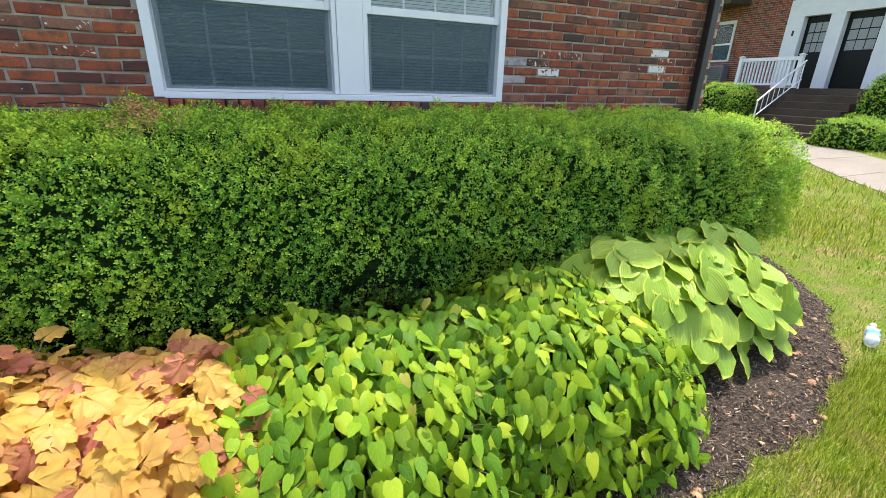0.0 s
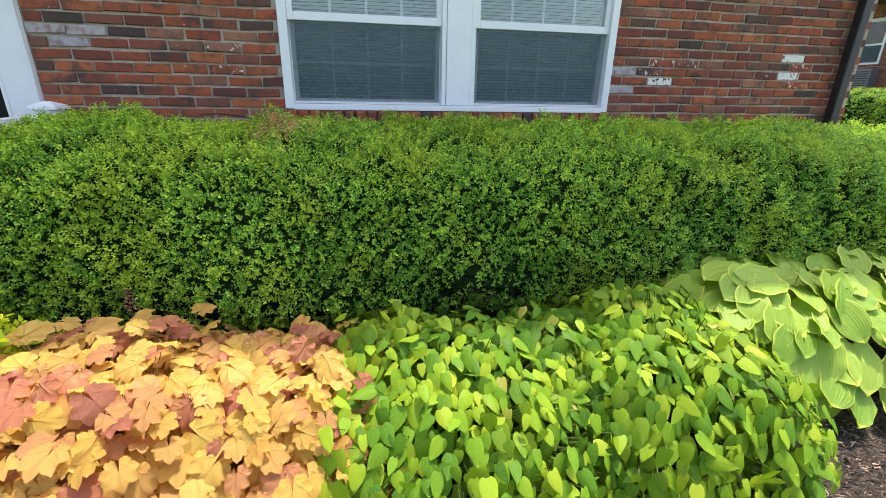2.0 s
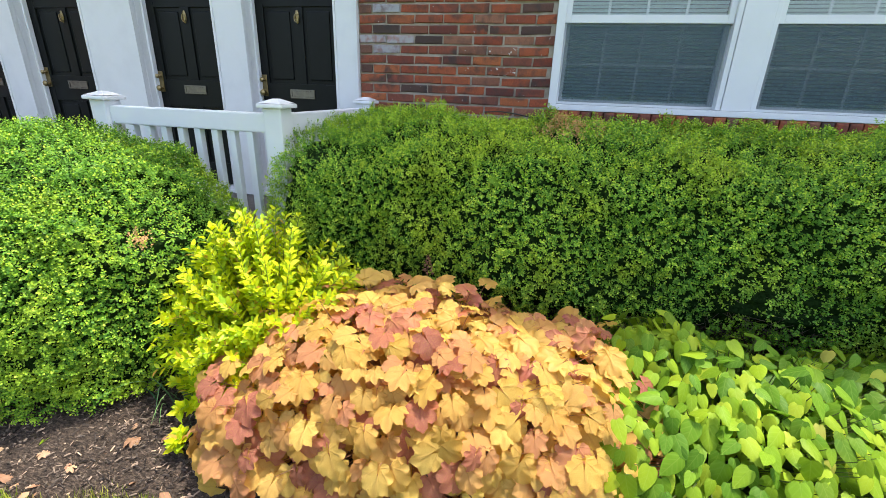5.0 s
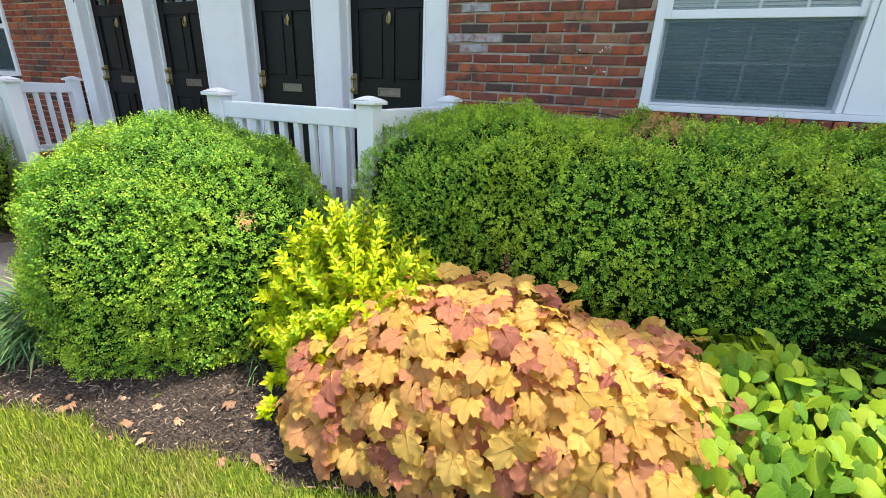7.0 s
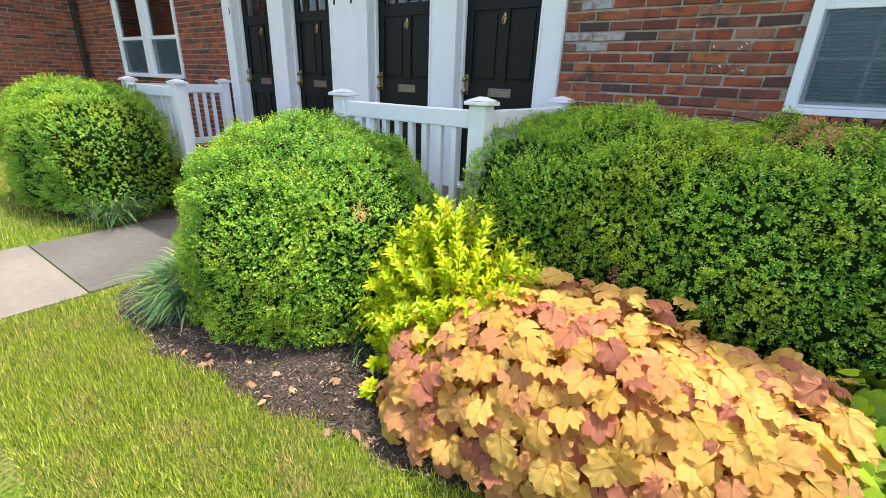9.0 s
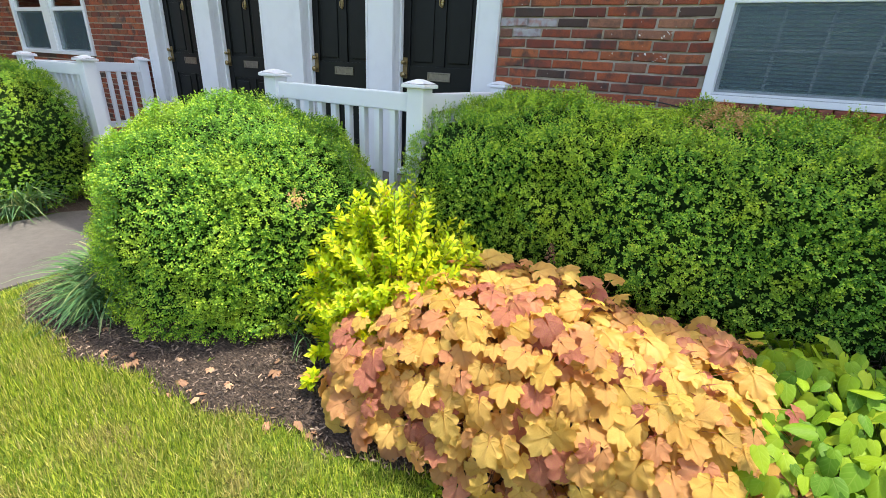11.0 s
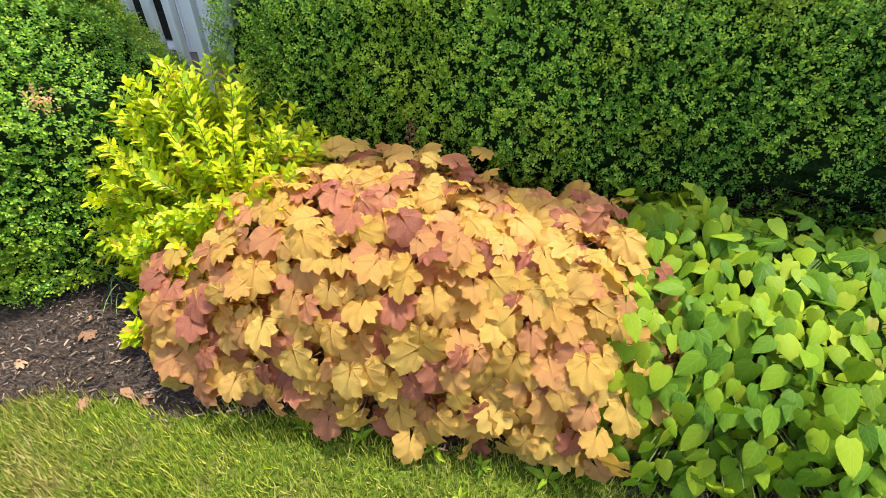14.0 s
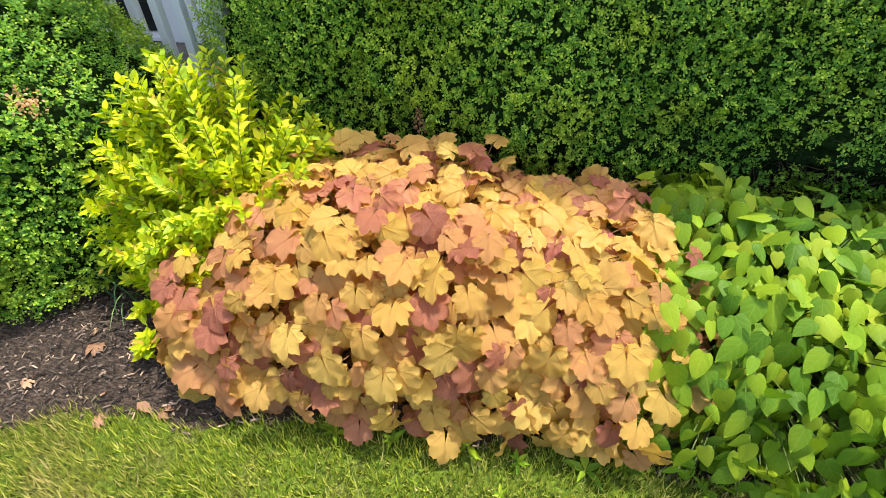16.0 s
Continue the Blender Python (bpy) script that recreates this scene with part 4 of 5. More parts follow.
def clipped_shrub(name, centre, half, power, count, leaf, label, seed, bulge=0.05, per=9, trunk=5, keep=None, brown=(), long=False, top_shade=0.0, sparse=0.0):
    """A clipped small-leaved evergreen: core coloured as inner shade, bare inner branches, and sprigs of small leaves
    all over.
    """
    r = np.random.default_rng(seed)
    half = np.array(half)
    ob = thing(name, (centre[0], centre[1], 0.03), label, "shrub")
    c = np.array([0, 0, centre[2] - 0.03])
    # solid core; the shade between leaves is put into its near-black colour
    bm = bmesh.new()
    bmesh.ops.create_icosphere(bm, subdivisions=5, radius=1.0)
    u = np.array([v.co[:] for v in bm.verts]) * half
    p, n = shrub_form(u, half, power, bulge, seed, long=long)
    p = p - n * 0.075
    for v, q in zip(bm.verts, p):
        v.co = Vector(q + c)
    smooth(part("shade_core", bm, HEDGE_CORE, ob, "solid core in near-black, painted as the inner shade of the shrub"))
    bm = bmesh.new()
    for i in range(trunk):
        x = (i + 0.5) / trunk * 2 - 1
        foot = Vector((x * half[0] * 0.8, r.uniform(-0.15, 0.15), 0.0))
        for k in range(3):
            top = foot + Vector((r.uniform(-0.25, 0.25), r.uniform(-0.3, 0.3), c[2]))
            rod(bm, foot, top, 0.016, 0.006, 6)
    part("branches", bm, TWIG, ob, "bare grey-brown branches")
    # sprigs
    u = np.repeat(on_box(count // 10, half, r), 10, axis=0)      # ten sprigs to a tuft
    p, n = shrub_form(u, half, power, bulge, seed, long=long)
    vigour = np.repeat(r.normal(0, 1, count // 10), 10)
    if keep is not None:
        ok = keep(p + c + (centre[0], centre[1], 0.03), r)
        p, n, vigour = p[ok], n[ok], vigour[ok]
    wx = (p[:, 0] + centre[0] - 1.5) / 1.25
    shoots = vigour + 0.3 + (0.9 * np.exp(-((p[:, 0] + centre[0] + 0.45) / 0.5) ** 2) if sparse else 0.0) - top_shade * (p[:, 2] / half[2]) - sparse * np.exp(-wx ** 4) * np.clip(0.6 - p[:, 2] / half[2], 0, 1.2)      # fewer bright shoots upwards paint in a shaded crown; sparse thins them mid-hedge
    off = r.normal(0, 0.018 * max(1.0, leaf / 0.012), p.shape)
    off -= n * (off * n).sum(1, keepdims=True)
    far = np.linalg.norm(off, axis=1)
    p = p + off + n * (0.014 + 0.011 * vigour - 20.0 * far ** 2 - r.uniform(0, 1, len(p)) ** 3 * 0.05)[:, None]
    axis = unit(n + (0, 0, 0.3) + off * 20.0 + r.normal(0, 0.28, p.shape))
    side = unit(np.cross(axis, r.normal(size=p.shape)))
    other = np.cross(axis, side)
    tips, norms, spots, sizes, young = [], [], [], [], []
    for k in range(per):
        a = k * 2.4 + r.uniform(0, 0.6, len(p))
        out = side * np.cos(a)[:, None] + other * np.sin(a)[:, None]
        t = k / per
        rise = 0.25 + 0.9 * t
        tip = unit(out + axis * rise + r.normal(0, 0.2, p.shape))
        tips.append(tip)
        norms.append(unit(axis * 1.0 - out * 0.35 + (0, 0, 0.25)))
        spots.append(p + axis * (0.034 * t)[..., None] if np.ndim(t) else p + axis * (0.034 * t))
        sizes.append(leaf * (1.15 - 0.45 * t) * r.uniform(0.75, 1.25, len(p)))
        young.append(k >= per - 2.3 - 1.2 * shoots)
    tips, norms, spots, sizes, young = (np.concatenate(v) for v in (tips, norms, spots, sizes, young))
    turns = turned(tips, norms) * sizes[:, None, None]
    world_p = spots + c + (centre[0], centre[1], 0.03)
    dead = np.zeros(len(spots), bool)
    for bx, by, bz, br in brown:
        dead |= np.linalg.norm(world_p - (bx, by, bz), axis=1) < br * r.uniform(0.5, 1.15, len(spots))
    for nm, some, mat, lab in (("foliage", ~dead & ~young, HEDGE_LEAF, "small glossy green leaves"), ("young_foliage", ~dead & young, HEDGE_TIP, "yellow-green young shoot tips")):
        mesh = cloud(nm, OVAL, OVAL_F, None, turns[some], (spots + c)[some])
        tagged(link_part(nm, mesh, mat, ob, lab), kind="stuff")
    if dead.any():
        mesh = cloud("browned_foliage", OVAL, OVAL_F, None, turns[dead], (spots + c)[dead])
        tagged(link_part("browned_foliage", mesh, BROWN_LEAF, ob, "patch of dead brown leaves"), kind="stuff")
    return ob


def hedge_gaps(p, r):
    """Bare places low on the front of the hedge, where the twigs show, and growth thinned towards the ground, baring
    the dark core as low shade.
    """
    x, y, z = p.T
    bare = np.exp(-(((x - 0.98) / 0.36) ** 2 + ((z - 0.50) / 0.14) ** 2)) * (y < -0.9)
    low = np.clip((0.64 - z) / 0.34, 0, 1) * 0.72
    return r.uniform(0, 1, len(p)) > np.maximum(bare * 0.95, low)


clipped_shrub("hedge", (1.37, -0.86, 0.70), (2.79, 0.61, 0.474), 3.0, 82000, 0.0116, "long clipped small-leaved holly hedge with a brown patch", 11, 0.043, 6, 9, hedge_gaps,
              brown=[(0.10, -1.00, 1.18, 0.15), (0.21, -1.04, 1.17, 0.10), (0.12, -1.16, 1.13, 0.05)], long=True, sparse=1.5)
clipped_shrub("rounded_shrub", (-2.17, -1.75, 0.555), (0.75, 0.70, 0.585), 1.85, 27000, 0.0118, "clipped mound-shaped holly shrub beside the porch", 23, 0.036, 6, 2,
              brown=[(-1.52, -1.98, 0.75, 0.05)], top_shade=1.3)
clipped_shrub("rounded_shrub", (-5.75, -1.75, 0.60), (1.05, 0.62, 0.60), 2.5, 17000, 0.0135, "clipped holly shrub at the far railing", 31, 0.05, 7, 2)
clipped_shrub("rounded_shrub", (13.6, 6.3, 1.0), (0.75, 0.75, 0.68), 2.6, 8000, 0.018, "dark clipped shrub before the far porch", 37, 0.06, 6, 1)
clipped_shrub("rounded_shrub", (13.9, 7.7, 0.95), (0.75, 0.75, 0.65), 2.6, 7000, 0.018, "yellow-green shrub beside a brick wall", 41, 0.08, 6, 1)
clipped_shrub("rounded_shrub", (14.4, 2.6, 1.1), (0.6, 0.65, 0.85), 2.5, 6500, 0.018, "dark shrub beside the far steps", 43, 0.06, 6, 1)
clipped_shrub("rounded_shrub", (13.1, 2.4, 0.55), (1.0, 0.8, 0.38), 2.4, 7000, 0.018, "low spreading dark shrub beside the far steps", 47, 0.08, 6, 1)


def hedge_strays():
    """A long bare twig on the hedge's top and one broad leaf caught on its front."""
    hedge = bpy.data.objects["hedge"]
    bm = bmesh.new()
    pts = [Vector((-0.36 + 0.09 * i, -0.60 + 0.012 * math.sin(i * 1.7), 1.226 + 0.014 * math.sin(i * 1.1 + 0.5))) for i in range(6)]
    for a, b in zip(pts, pts[1:]):
        rod(bm, a, b, 0.0042, 0.0034, 5)
    rod(bm, pts[3], pts[3] + Vector((0.05, -0.06, 0.02)), 0.0028, 0.001, 4)
    part("bare_twig", bm, BLACK_METAL, hedge, "long dark bare twig").location = -Vector(hedge.location)
    v, f, uv = heart_leaf(7, 0.36, 0.4)
    turn = turned(np.array([[0.85, -0.2, -0.35]]), np.array([[0.05, -0.35, 0.94]])) * 0.075
    mesh = cloud("broad_leaf", v, f, uv, turn, np.array([[-0.19, -1.475, 1.012]]))
    mesh.materials.append(HEART)
    stray = new("fallen_leaf", mesh)
    tagged(stray, "broad green leaf caught on the front of the hedge", "leaf", "fallen leaves")


def bare_twigs():
    """Fine bare twigs in the gap of the hedge."""
    r = np.random.default_rng(5)
    bm = bmesh.new()
    for i in range(420):
        a = Vector((r.normal(0.98, 0.25), r.uniform(-1.33, -1.22), r.uniform(0.34, 0.64)))
        d = Vector((r.normal(0, 0.6), -r.uniform(0.1, 0.7), r.normal(0.2, 0.6))).normalized() * r.uniform(0.06, 0.15)
        rod(bm, a, a + d, 0.0022, 0.0008, 3)
    ob = part("twig_tangle", bm, TWIG, bpy.data.objects["hedge"], "fine bare grey twigs in a gap")
    ob.location = -Vector(bpy.data.objects["hedge"].location)
    tagged(ob, kind="stuff")


bare_twigs()


# ---- leaf shapes ----
def lobed_leaf(seed, lobes=7):
    """A rounded maple-like leaf with shallow toothed lobes, stalk at the origin, about 1 long, faces up."""
    r = np.random.default_rng(seed)
    m = 6 * 7 + 1
    cup, ruff, droop = r.uniform(-0.05, 0.2), r.uniform(0.03, 0.065), r.uniform(0.15, 0.55)
    tall = r.uniform(0.85, 1.15, 8)
    shape = [0.12, 0.56, 0.70, 1.0, 0.70, 0.56]
    outline = []
    for i in range(m):
        a = math.radians(-170 + 340 * i / (m - 1))
        rad = (0.44 + 0.155 * shape[i % 6] * tall[i // 6 % 8]) * (1.0 + 0.12 * math.cos(a)) + r.normal(0, 0.02)
        outline.append((rad * math.sin(a), 0.36 + rad * math.cos(a), math.cos(6.2832 * i / 6)))
    v, uv = [(0, 0.36, -0.02)], [(0, 0.36)]
    for step, s in ((3, 0.55), (1, 1.0)):
        for i in range(0, m, step):
            x, y, up = outline[i]
            x, y = x * s, 0.36 + (y - 0.36) * s
            rr = math.hypot(x, y - 0.36)
            z = -cup * rr * rr * 1.8 + ruff * s * up + r.normal(0, 0.008) - droop * max(0, y - 0.45) ** 2
            v.append((x, y, z))
            uv.append((x, y))
    k = (m - 1) // 3 + 1
    f = [(0, 1 + i, 2 + i) for i in range(k - 1)]
    for i in range(k - 1):
        a, b, o = 1 + i, 2 + i, 1 + k + 3 * i
        f += [(a, o, o + 1), (a, o + 1, o + 2), (a, o + 2, b), (b, o + 2, o + 3)]
    return np.array(v, float), f, np.array(uv, float)


def heart_leaf(seed, wide=0.40, droop=0.25):
    """A heart-shaped leaf with a pointed tip, along +y: arched over its length and its width, with a shallow groove at the midrib."""
    r = np.random.default_rng(seed)
    arch, curl, twist = r.uniform(0.06, 0.22), droop * r.uniform(0.1, 0.9), r.normal(0, 0.08)
    rib = [0.0, 0.10, 0.26, 0.45, 0.65, 0.84, 1.0]
    half = [(0.50, -0.06), (0.86, 0.05), (1.0, 0.25), (0.90, 0.45), (0.66, 0.66), (0.33, 0.85), (0.0, 1.0)]
    cols = (-1, -0.55, 0, 0.55, 1)
    v, uv = [], []
    for j, (y0, (w, y1)) in enumerate(zip(rib, half)):
        for k in cols:
            y = y0 + (y1 - y0) * abs(k)
            x = k * w * wide
            groove = 0.035 * min(1.0, abs(k) * 1.8) * w
            v.append((x, y, groove - arch * (k * w) ** 2 * 0.6 - curl * max(0, y) ** 2 + twist * x + 0.012 * math.sin(j * 2 + 3 * k + seed)))
            uv.append((k * w, y))
    f = []
    n = len(cols)
    for j in range(len(rib) - 1):
        for k in range(n - 1):
            a = n * j + k
            f += [(a, a + 1, a + n + 1), (a, a + n + 1, a + n)]
    return np.array(v), f, np.array(uv, float)


def hosta_leaf(seed, rows=10):
    """A broad, heart-based leaf with pleats along its veins and a pale margin, arching over; slots tell the margin."""
    r = np.random.default_rng(seed)
    cols = [-1, -0.91, -0.72, -0.54, -0.36, -0.18, 0, 0.18, 0.36, 0.54, 0.72, 0.91, 1]
    cup, curl, wavy = r.uniform(-0.05, 0.06), r.uniform(0.10, 0.40), r.uniform(0.01, 0.03)
    wide = [0.60, 0.84, 0.96, 1.0, 1.0, 0.97, 0.88, 0.71, 0.44, 0.01]
    v, uv, f, slots = [], [], [], []
    for j in range(rows):
        t = j / (rows - 1)
        w = 0.45 * wide[j]
        for i, s in enumerate(cols):
            y = t - 0.14 * (1 - t) ** 3 * abs(s)
            pleat = 0.015 * (1 if i % 2 else -1) * wide[j] * (1 - t * 0.5)
            z = pleat + cup * s * s * wide[j] - 0.04 * (1 - abs(s)) - curl * max(0.0, t - 0.15) ** 2 * 0.7 + wavy * math.sin(j * 1.7 + seed + 3 * s) * s * s
            v.append((s * w, y, z))
            uv.append((s, t))
    n = len(cols)
    for j in range(rows - 1):
        for s in range(n - 1):
            f.append((j * n + s, j * n + s + 1, (j + 1) * n + s + 1, (j + 1) * n + s))
            slots.append(1 if s in (0, n - 2) or j == rows - 2 else 0)
    return np.array(v), f, np.array(uv, float), slots


def lance_leaf(wide=0.16):
    v = np.array([(0, 0, 0), (-wide, 0.35, 0.05), (-wide * 0.7, 0.7, 0.02), (0, 1, -0.08), (wide * 0.7, 0.7, 0.02), (wide, 0.35, 0.05), (0, 0.5, -0.01)])
    f = [(0, 1, 6), (1, 2, 6), (2, 3, 6), (3, 4, 6), (4, 5, 6), (5, 0, 6)]
    uv = np.array([(0, 0), (-1, 0.35), (-1, 0.7), (0, 1), (1, 0.7), (1, 0.35), (0, 0.5)], float)
    return v, f, uv


# ---- mounding plants ----
def spread(count, sample, near, tries=40):
    """Up to count places, none nearer to another than near."""
    kept, cells = [], {}
    for _ in range(count * tries):
        p = sample()
        key = tuple((p[:3] // near).astype(int))
        if any(np.linalg.norm(p[:3] - q) < near for dx in (-1, 0, 1) for dy in (-1, 0, 1) for dz in (-1, 0, 1)
               for q in cells.get((key[0] + dx, key[1] + dy, key[2] + dz), ())):
            continue
        cells.setdefault(key, []).append(p[:3])
        kept.append(p)
        if len(kept) >= count:
            break
    return np.array(kept)


def mound(lobes, r):
    """A sampler of places on the upper skin of some half ellipsoids, outside the others: place and normal."""
    areas = np.array([a * b + 1.2 * (a + b) * c for _, _, a, b, c in lobes])

    def sample():
        while True:
            x, y, a, b, c = lobes[r.choice(len(lobes), p=areas / areas.sum())]
            d = unit(r.normal(size=3))
            d[2] = abs(d[2])
            s = ((abs(d) ** 2.6).sum()) ** (-1 / 2.6)
            q = d * s
            p = np.array([x + q[0] * a, y + q[1] * b, 0.03 + q[2] * c])
            if any(((abs((p[0] - x2) / a2) ** 2.6 + abs((p[1] - y2) / b2) ** 2.6 + abs((p[2] - 0.03) / c2) ** 2.6) < 0.93) for x2, y2, a2, b2, c2 in lobes if (x2, y2) != (x, y)):
                continue
            n = unit(np.sign(q) * np.abs(q) ** 1.6 / (a, b, c))
            return np.concatenate([p, n])
    return sample


def leafy_mound(name, lobes, count, near, size, shapes, mats, label, category, seed, single, stalk, tilt=0.55, part_name="leaf", inner=0.5, front_first=True, petiole=0.3, min_z=0.05, rough=0.02, shake=0.2, hang=0.0):
    """A plant of large overlapping leaves: the nearest leaves singly, the others joined, on stalks from the crown."""
    r = np.random.default_rng(seed)
    cx, cy = np.mean([l[0] for l in lobes]), np.mean([l[1] for l in lobes])
    plant = thing(name, (cx, cy, 0.03), label, category)
    base = np.array([cx, cy, 0.03])
    got = spread(count, mound(lobes, r), near)
    got = got[got[:, 2] > min_z]
    p, n = got[:, :3], got[:, 3:]
    depth = r.normal(0.01, rough, len(p))
    p = p - n * depth[:, None]
    # a second, deeper layer in the gaps
    more = got[r.permutation(len(got))[: int(len(got) * inner)]]
    p2 = more[:, :3] - more[:, 3:] * r.uniform(0.07, 0.14, (len(more), 1)) + r.normal(0, 0.02, (len(more), 3))
    p, n = np.concatenate([p, p2]), np.concatenate([n, more[:, 3:]])
    p[:, 2] = np.maximum(p[:, 2], min_z)
    out = n * (1, 1, 0) + (0, -hang, 0) + r.normal(0, 0.22, p.shape) * (1, 1, 0)
    flat = unit(np.where(np.linalg.norm(out, axis=1, keepdims=True) > 0.12, out, r.normal(size=p.shape) * (1, 1, 0)))
    face = unit(n * tilt + (0, -0.22, 1 - tilt) + r.normal(0, shake, p.shape))
    tip = flat - face * (flat * face).sum(1, keepdims=True) + (0, 0, -hang) + r.normal(0, 0.12 + 0.5 * hang, p.shape)
    turns = turned(tip, face)
    sizes = size * r.uniform(0.68, 1.22, len(p))
    turns = turns * sizes[:, None, None]
    where = p - turns[:, :, 1] * 0.42 - base
    order = np.argsort(-(n @ np.array([0.05, -0.8, 0.6])) + (np.arange(len(p)) >= len(got)) * 5)
    meshes = []
    for k, (v, f, uv, *slots) in enumerate(shapes):
        mesh = cloud(part_name, v, f, uv, np.eye(3)[None], np.zeros((1, 3)), slots[0] if slots else None)
        for m in mats:
            mesh.materials.append(m)
        meshes.append(mesh)
    alone = order[:single]
    for i in alone:
        ob = new(part_name, meshes[i % len(meshes)])
        ob.parent = plant
        ob.matrix_basis = Matrix.Translation(where[i].tolist()) @ Matrix(turns[i].tolist()).to_4x4()
    rest = order[single:]
    for k, (v, f, uv, *slots) in enumerate(shapes):
        mine = rest[rest % len(shapes) == k]
        if len(mine):
            mesh = cloud("more_leaves", v, f, uv, turns[mine], where[mine], slots[0] if slots else None)
            tagged(link_part("more_leaves", mesh, mats, plant, "further leaves deeper in the plant"), kind="stuff")
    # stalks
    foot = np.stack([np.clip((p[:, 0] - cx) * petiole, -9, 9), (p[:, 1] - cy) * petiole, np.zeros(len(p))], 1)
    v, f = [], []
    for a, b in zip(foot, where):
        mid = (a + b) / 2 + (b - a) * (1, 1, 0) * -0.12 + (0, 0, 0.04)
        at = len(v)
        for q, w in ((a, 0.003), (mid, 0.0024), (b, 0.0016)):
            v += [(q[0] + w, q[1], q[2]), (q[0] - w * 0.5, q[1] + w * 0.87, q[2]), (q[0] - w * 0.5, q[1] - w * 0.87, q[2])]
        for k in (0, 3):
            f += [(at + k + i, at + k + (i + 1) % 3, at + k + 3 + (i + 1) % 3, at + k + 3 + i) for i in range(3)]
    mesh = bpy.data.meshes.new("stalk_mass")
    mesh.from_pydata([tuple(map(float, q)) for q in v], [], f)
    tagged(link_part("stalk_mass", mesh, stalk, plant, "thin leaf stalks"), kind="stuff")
    return plant


hedge_strays()
LOBED = [lobed_leaf(s) for s in (1, 2, 3, 4, 5, 6)]
leafy_mound("coral_bells", [(-0.42, -1.90, 0.68, 0.52, 0.54), (0.13, -1.88, 0.44, 0.50, 0.46), (-0.82, -2.03, 0.35, 0.38, 0.38)], 1000, 0.037, 0.086, LOBED, [CORAL],
            "mounding coral bells with amber, peach and rose leaves", "perennial", 3, 300, STEM, 0.56, rough=0.028, shake=0.30)
HEARTS = [heart_leaf(s, w) for s, w in ((1, 0.31), (2, 0.34), (3, 0.29), (4, 0.33), (5, 0.30), (6, 0.32))]
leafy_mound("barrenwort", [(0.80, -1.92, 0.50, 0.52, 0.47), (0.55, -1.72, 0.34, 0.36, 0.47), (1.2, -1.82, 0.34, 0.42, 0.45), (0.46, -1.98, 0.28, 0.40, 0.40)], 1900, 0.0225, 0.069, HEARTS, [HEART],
            "dense clump of bright green heart-shaped barrenwort leaves", "ground cover", 5, 300, SHADE_STEM, 0.66, hang=0.34, shake=0.24, rough=0.026, inner=0.55)
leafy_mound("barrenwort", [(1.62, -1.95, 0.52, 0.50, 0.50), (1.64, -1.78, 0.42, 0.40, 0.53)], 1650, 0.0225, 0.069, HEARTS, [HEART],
            "dense clump of green heart-shaped leaves beside a hosta", "ground cover", 6, 300, SHADE_STEM, 0.66, hang=0.34, shake=0.24, rough=0.026, inner=0.55)
HOSTAS = [hosta_leaf(s) for s in (1, 2, 3, 4, 5)]
leafy_mound("hosta", [(2.58, -1.66, 0.72, 0.44, 0.56), (2.24, -1.66, 0.46, 0.40, 0.58), (2.94, -1.50, 0.46, 0.38, 0.57), (2.24, -1.48, 0.40, 0.30, 0.57)], 260, 0.076, 0.180, HOSTAS, [HOSTA_MID, HOSTA_RIM],
            "large hosta with ribbed green leaves edged in yellow", "hosta", 9, 260, GREEN_STEM, 0.50, min_z=0.13, inner=0.35, shake=0.20, hang=0.03)


def flower_stalk(x, y, z):
    """A short rose-brown flower spike above the coral bells."""
    r = np.random.default_rng(3)
    bm = rod(bmesh.new(), (x, y, 0.3), (x, y, z), 0.0025, 0.0015, 5)
    for i in range(26):
        t = i / 26
        a = i * 2.4
        rad = 0.018 * (1 - t) + 0.005
        bmesh.ops.create_icosphere(bm, subdivisions=1, radius=0.0065 * (1.1 - 0.5 * t), matrix=Matrix.Translation((x + rad * math.cos(a), y + rad * math.sin(a), z - 0.06 + 0.09 * t)))
    plant = bpy.data.objects["coral_bells"]
    ob = part("flower_spike", bm, STEM, plant, "small rose-brown flower spike")
    ob.location = -plant.location


flower_stalk(-0.45, -1.49, 0.60)
flower_stalk(-0.99, -1.93, 0.53)


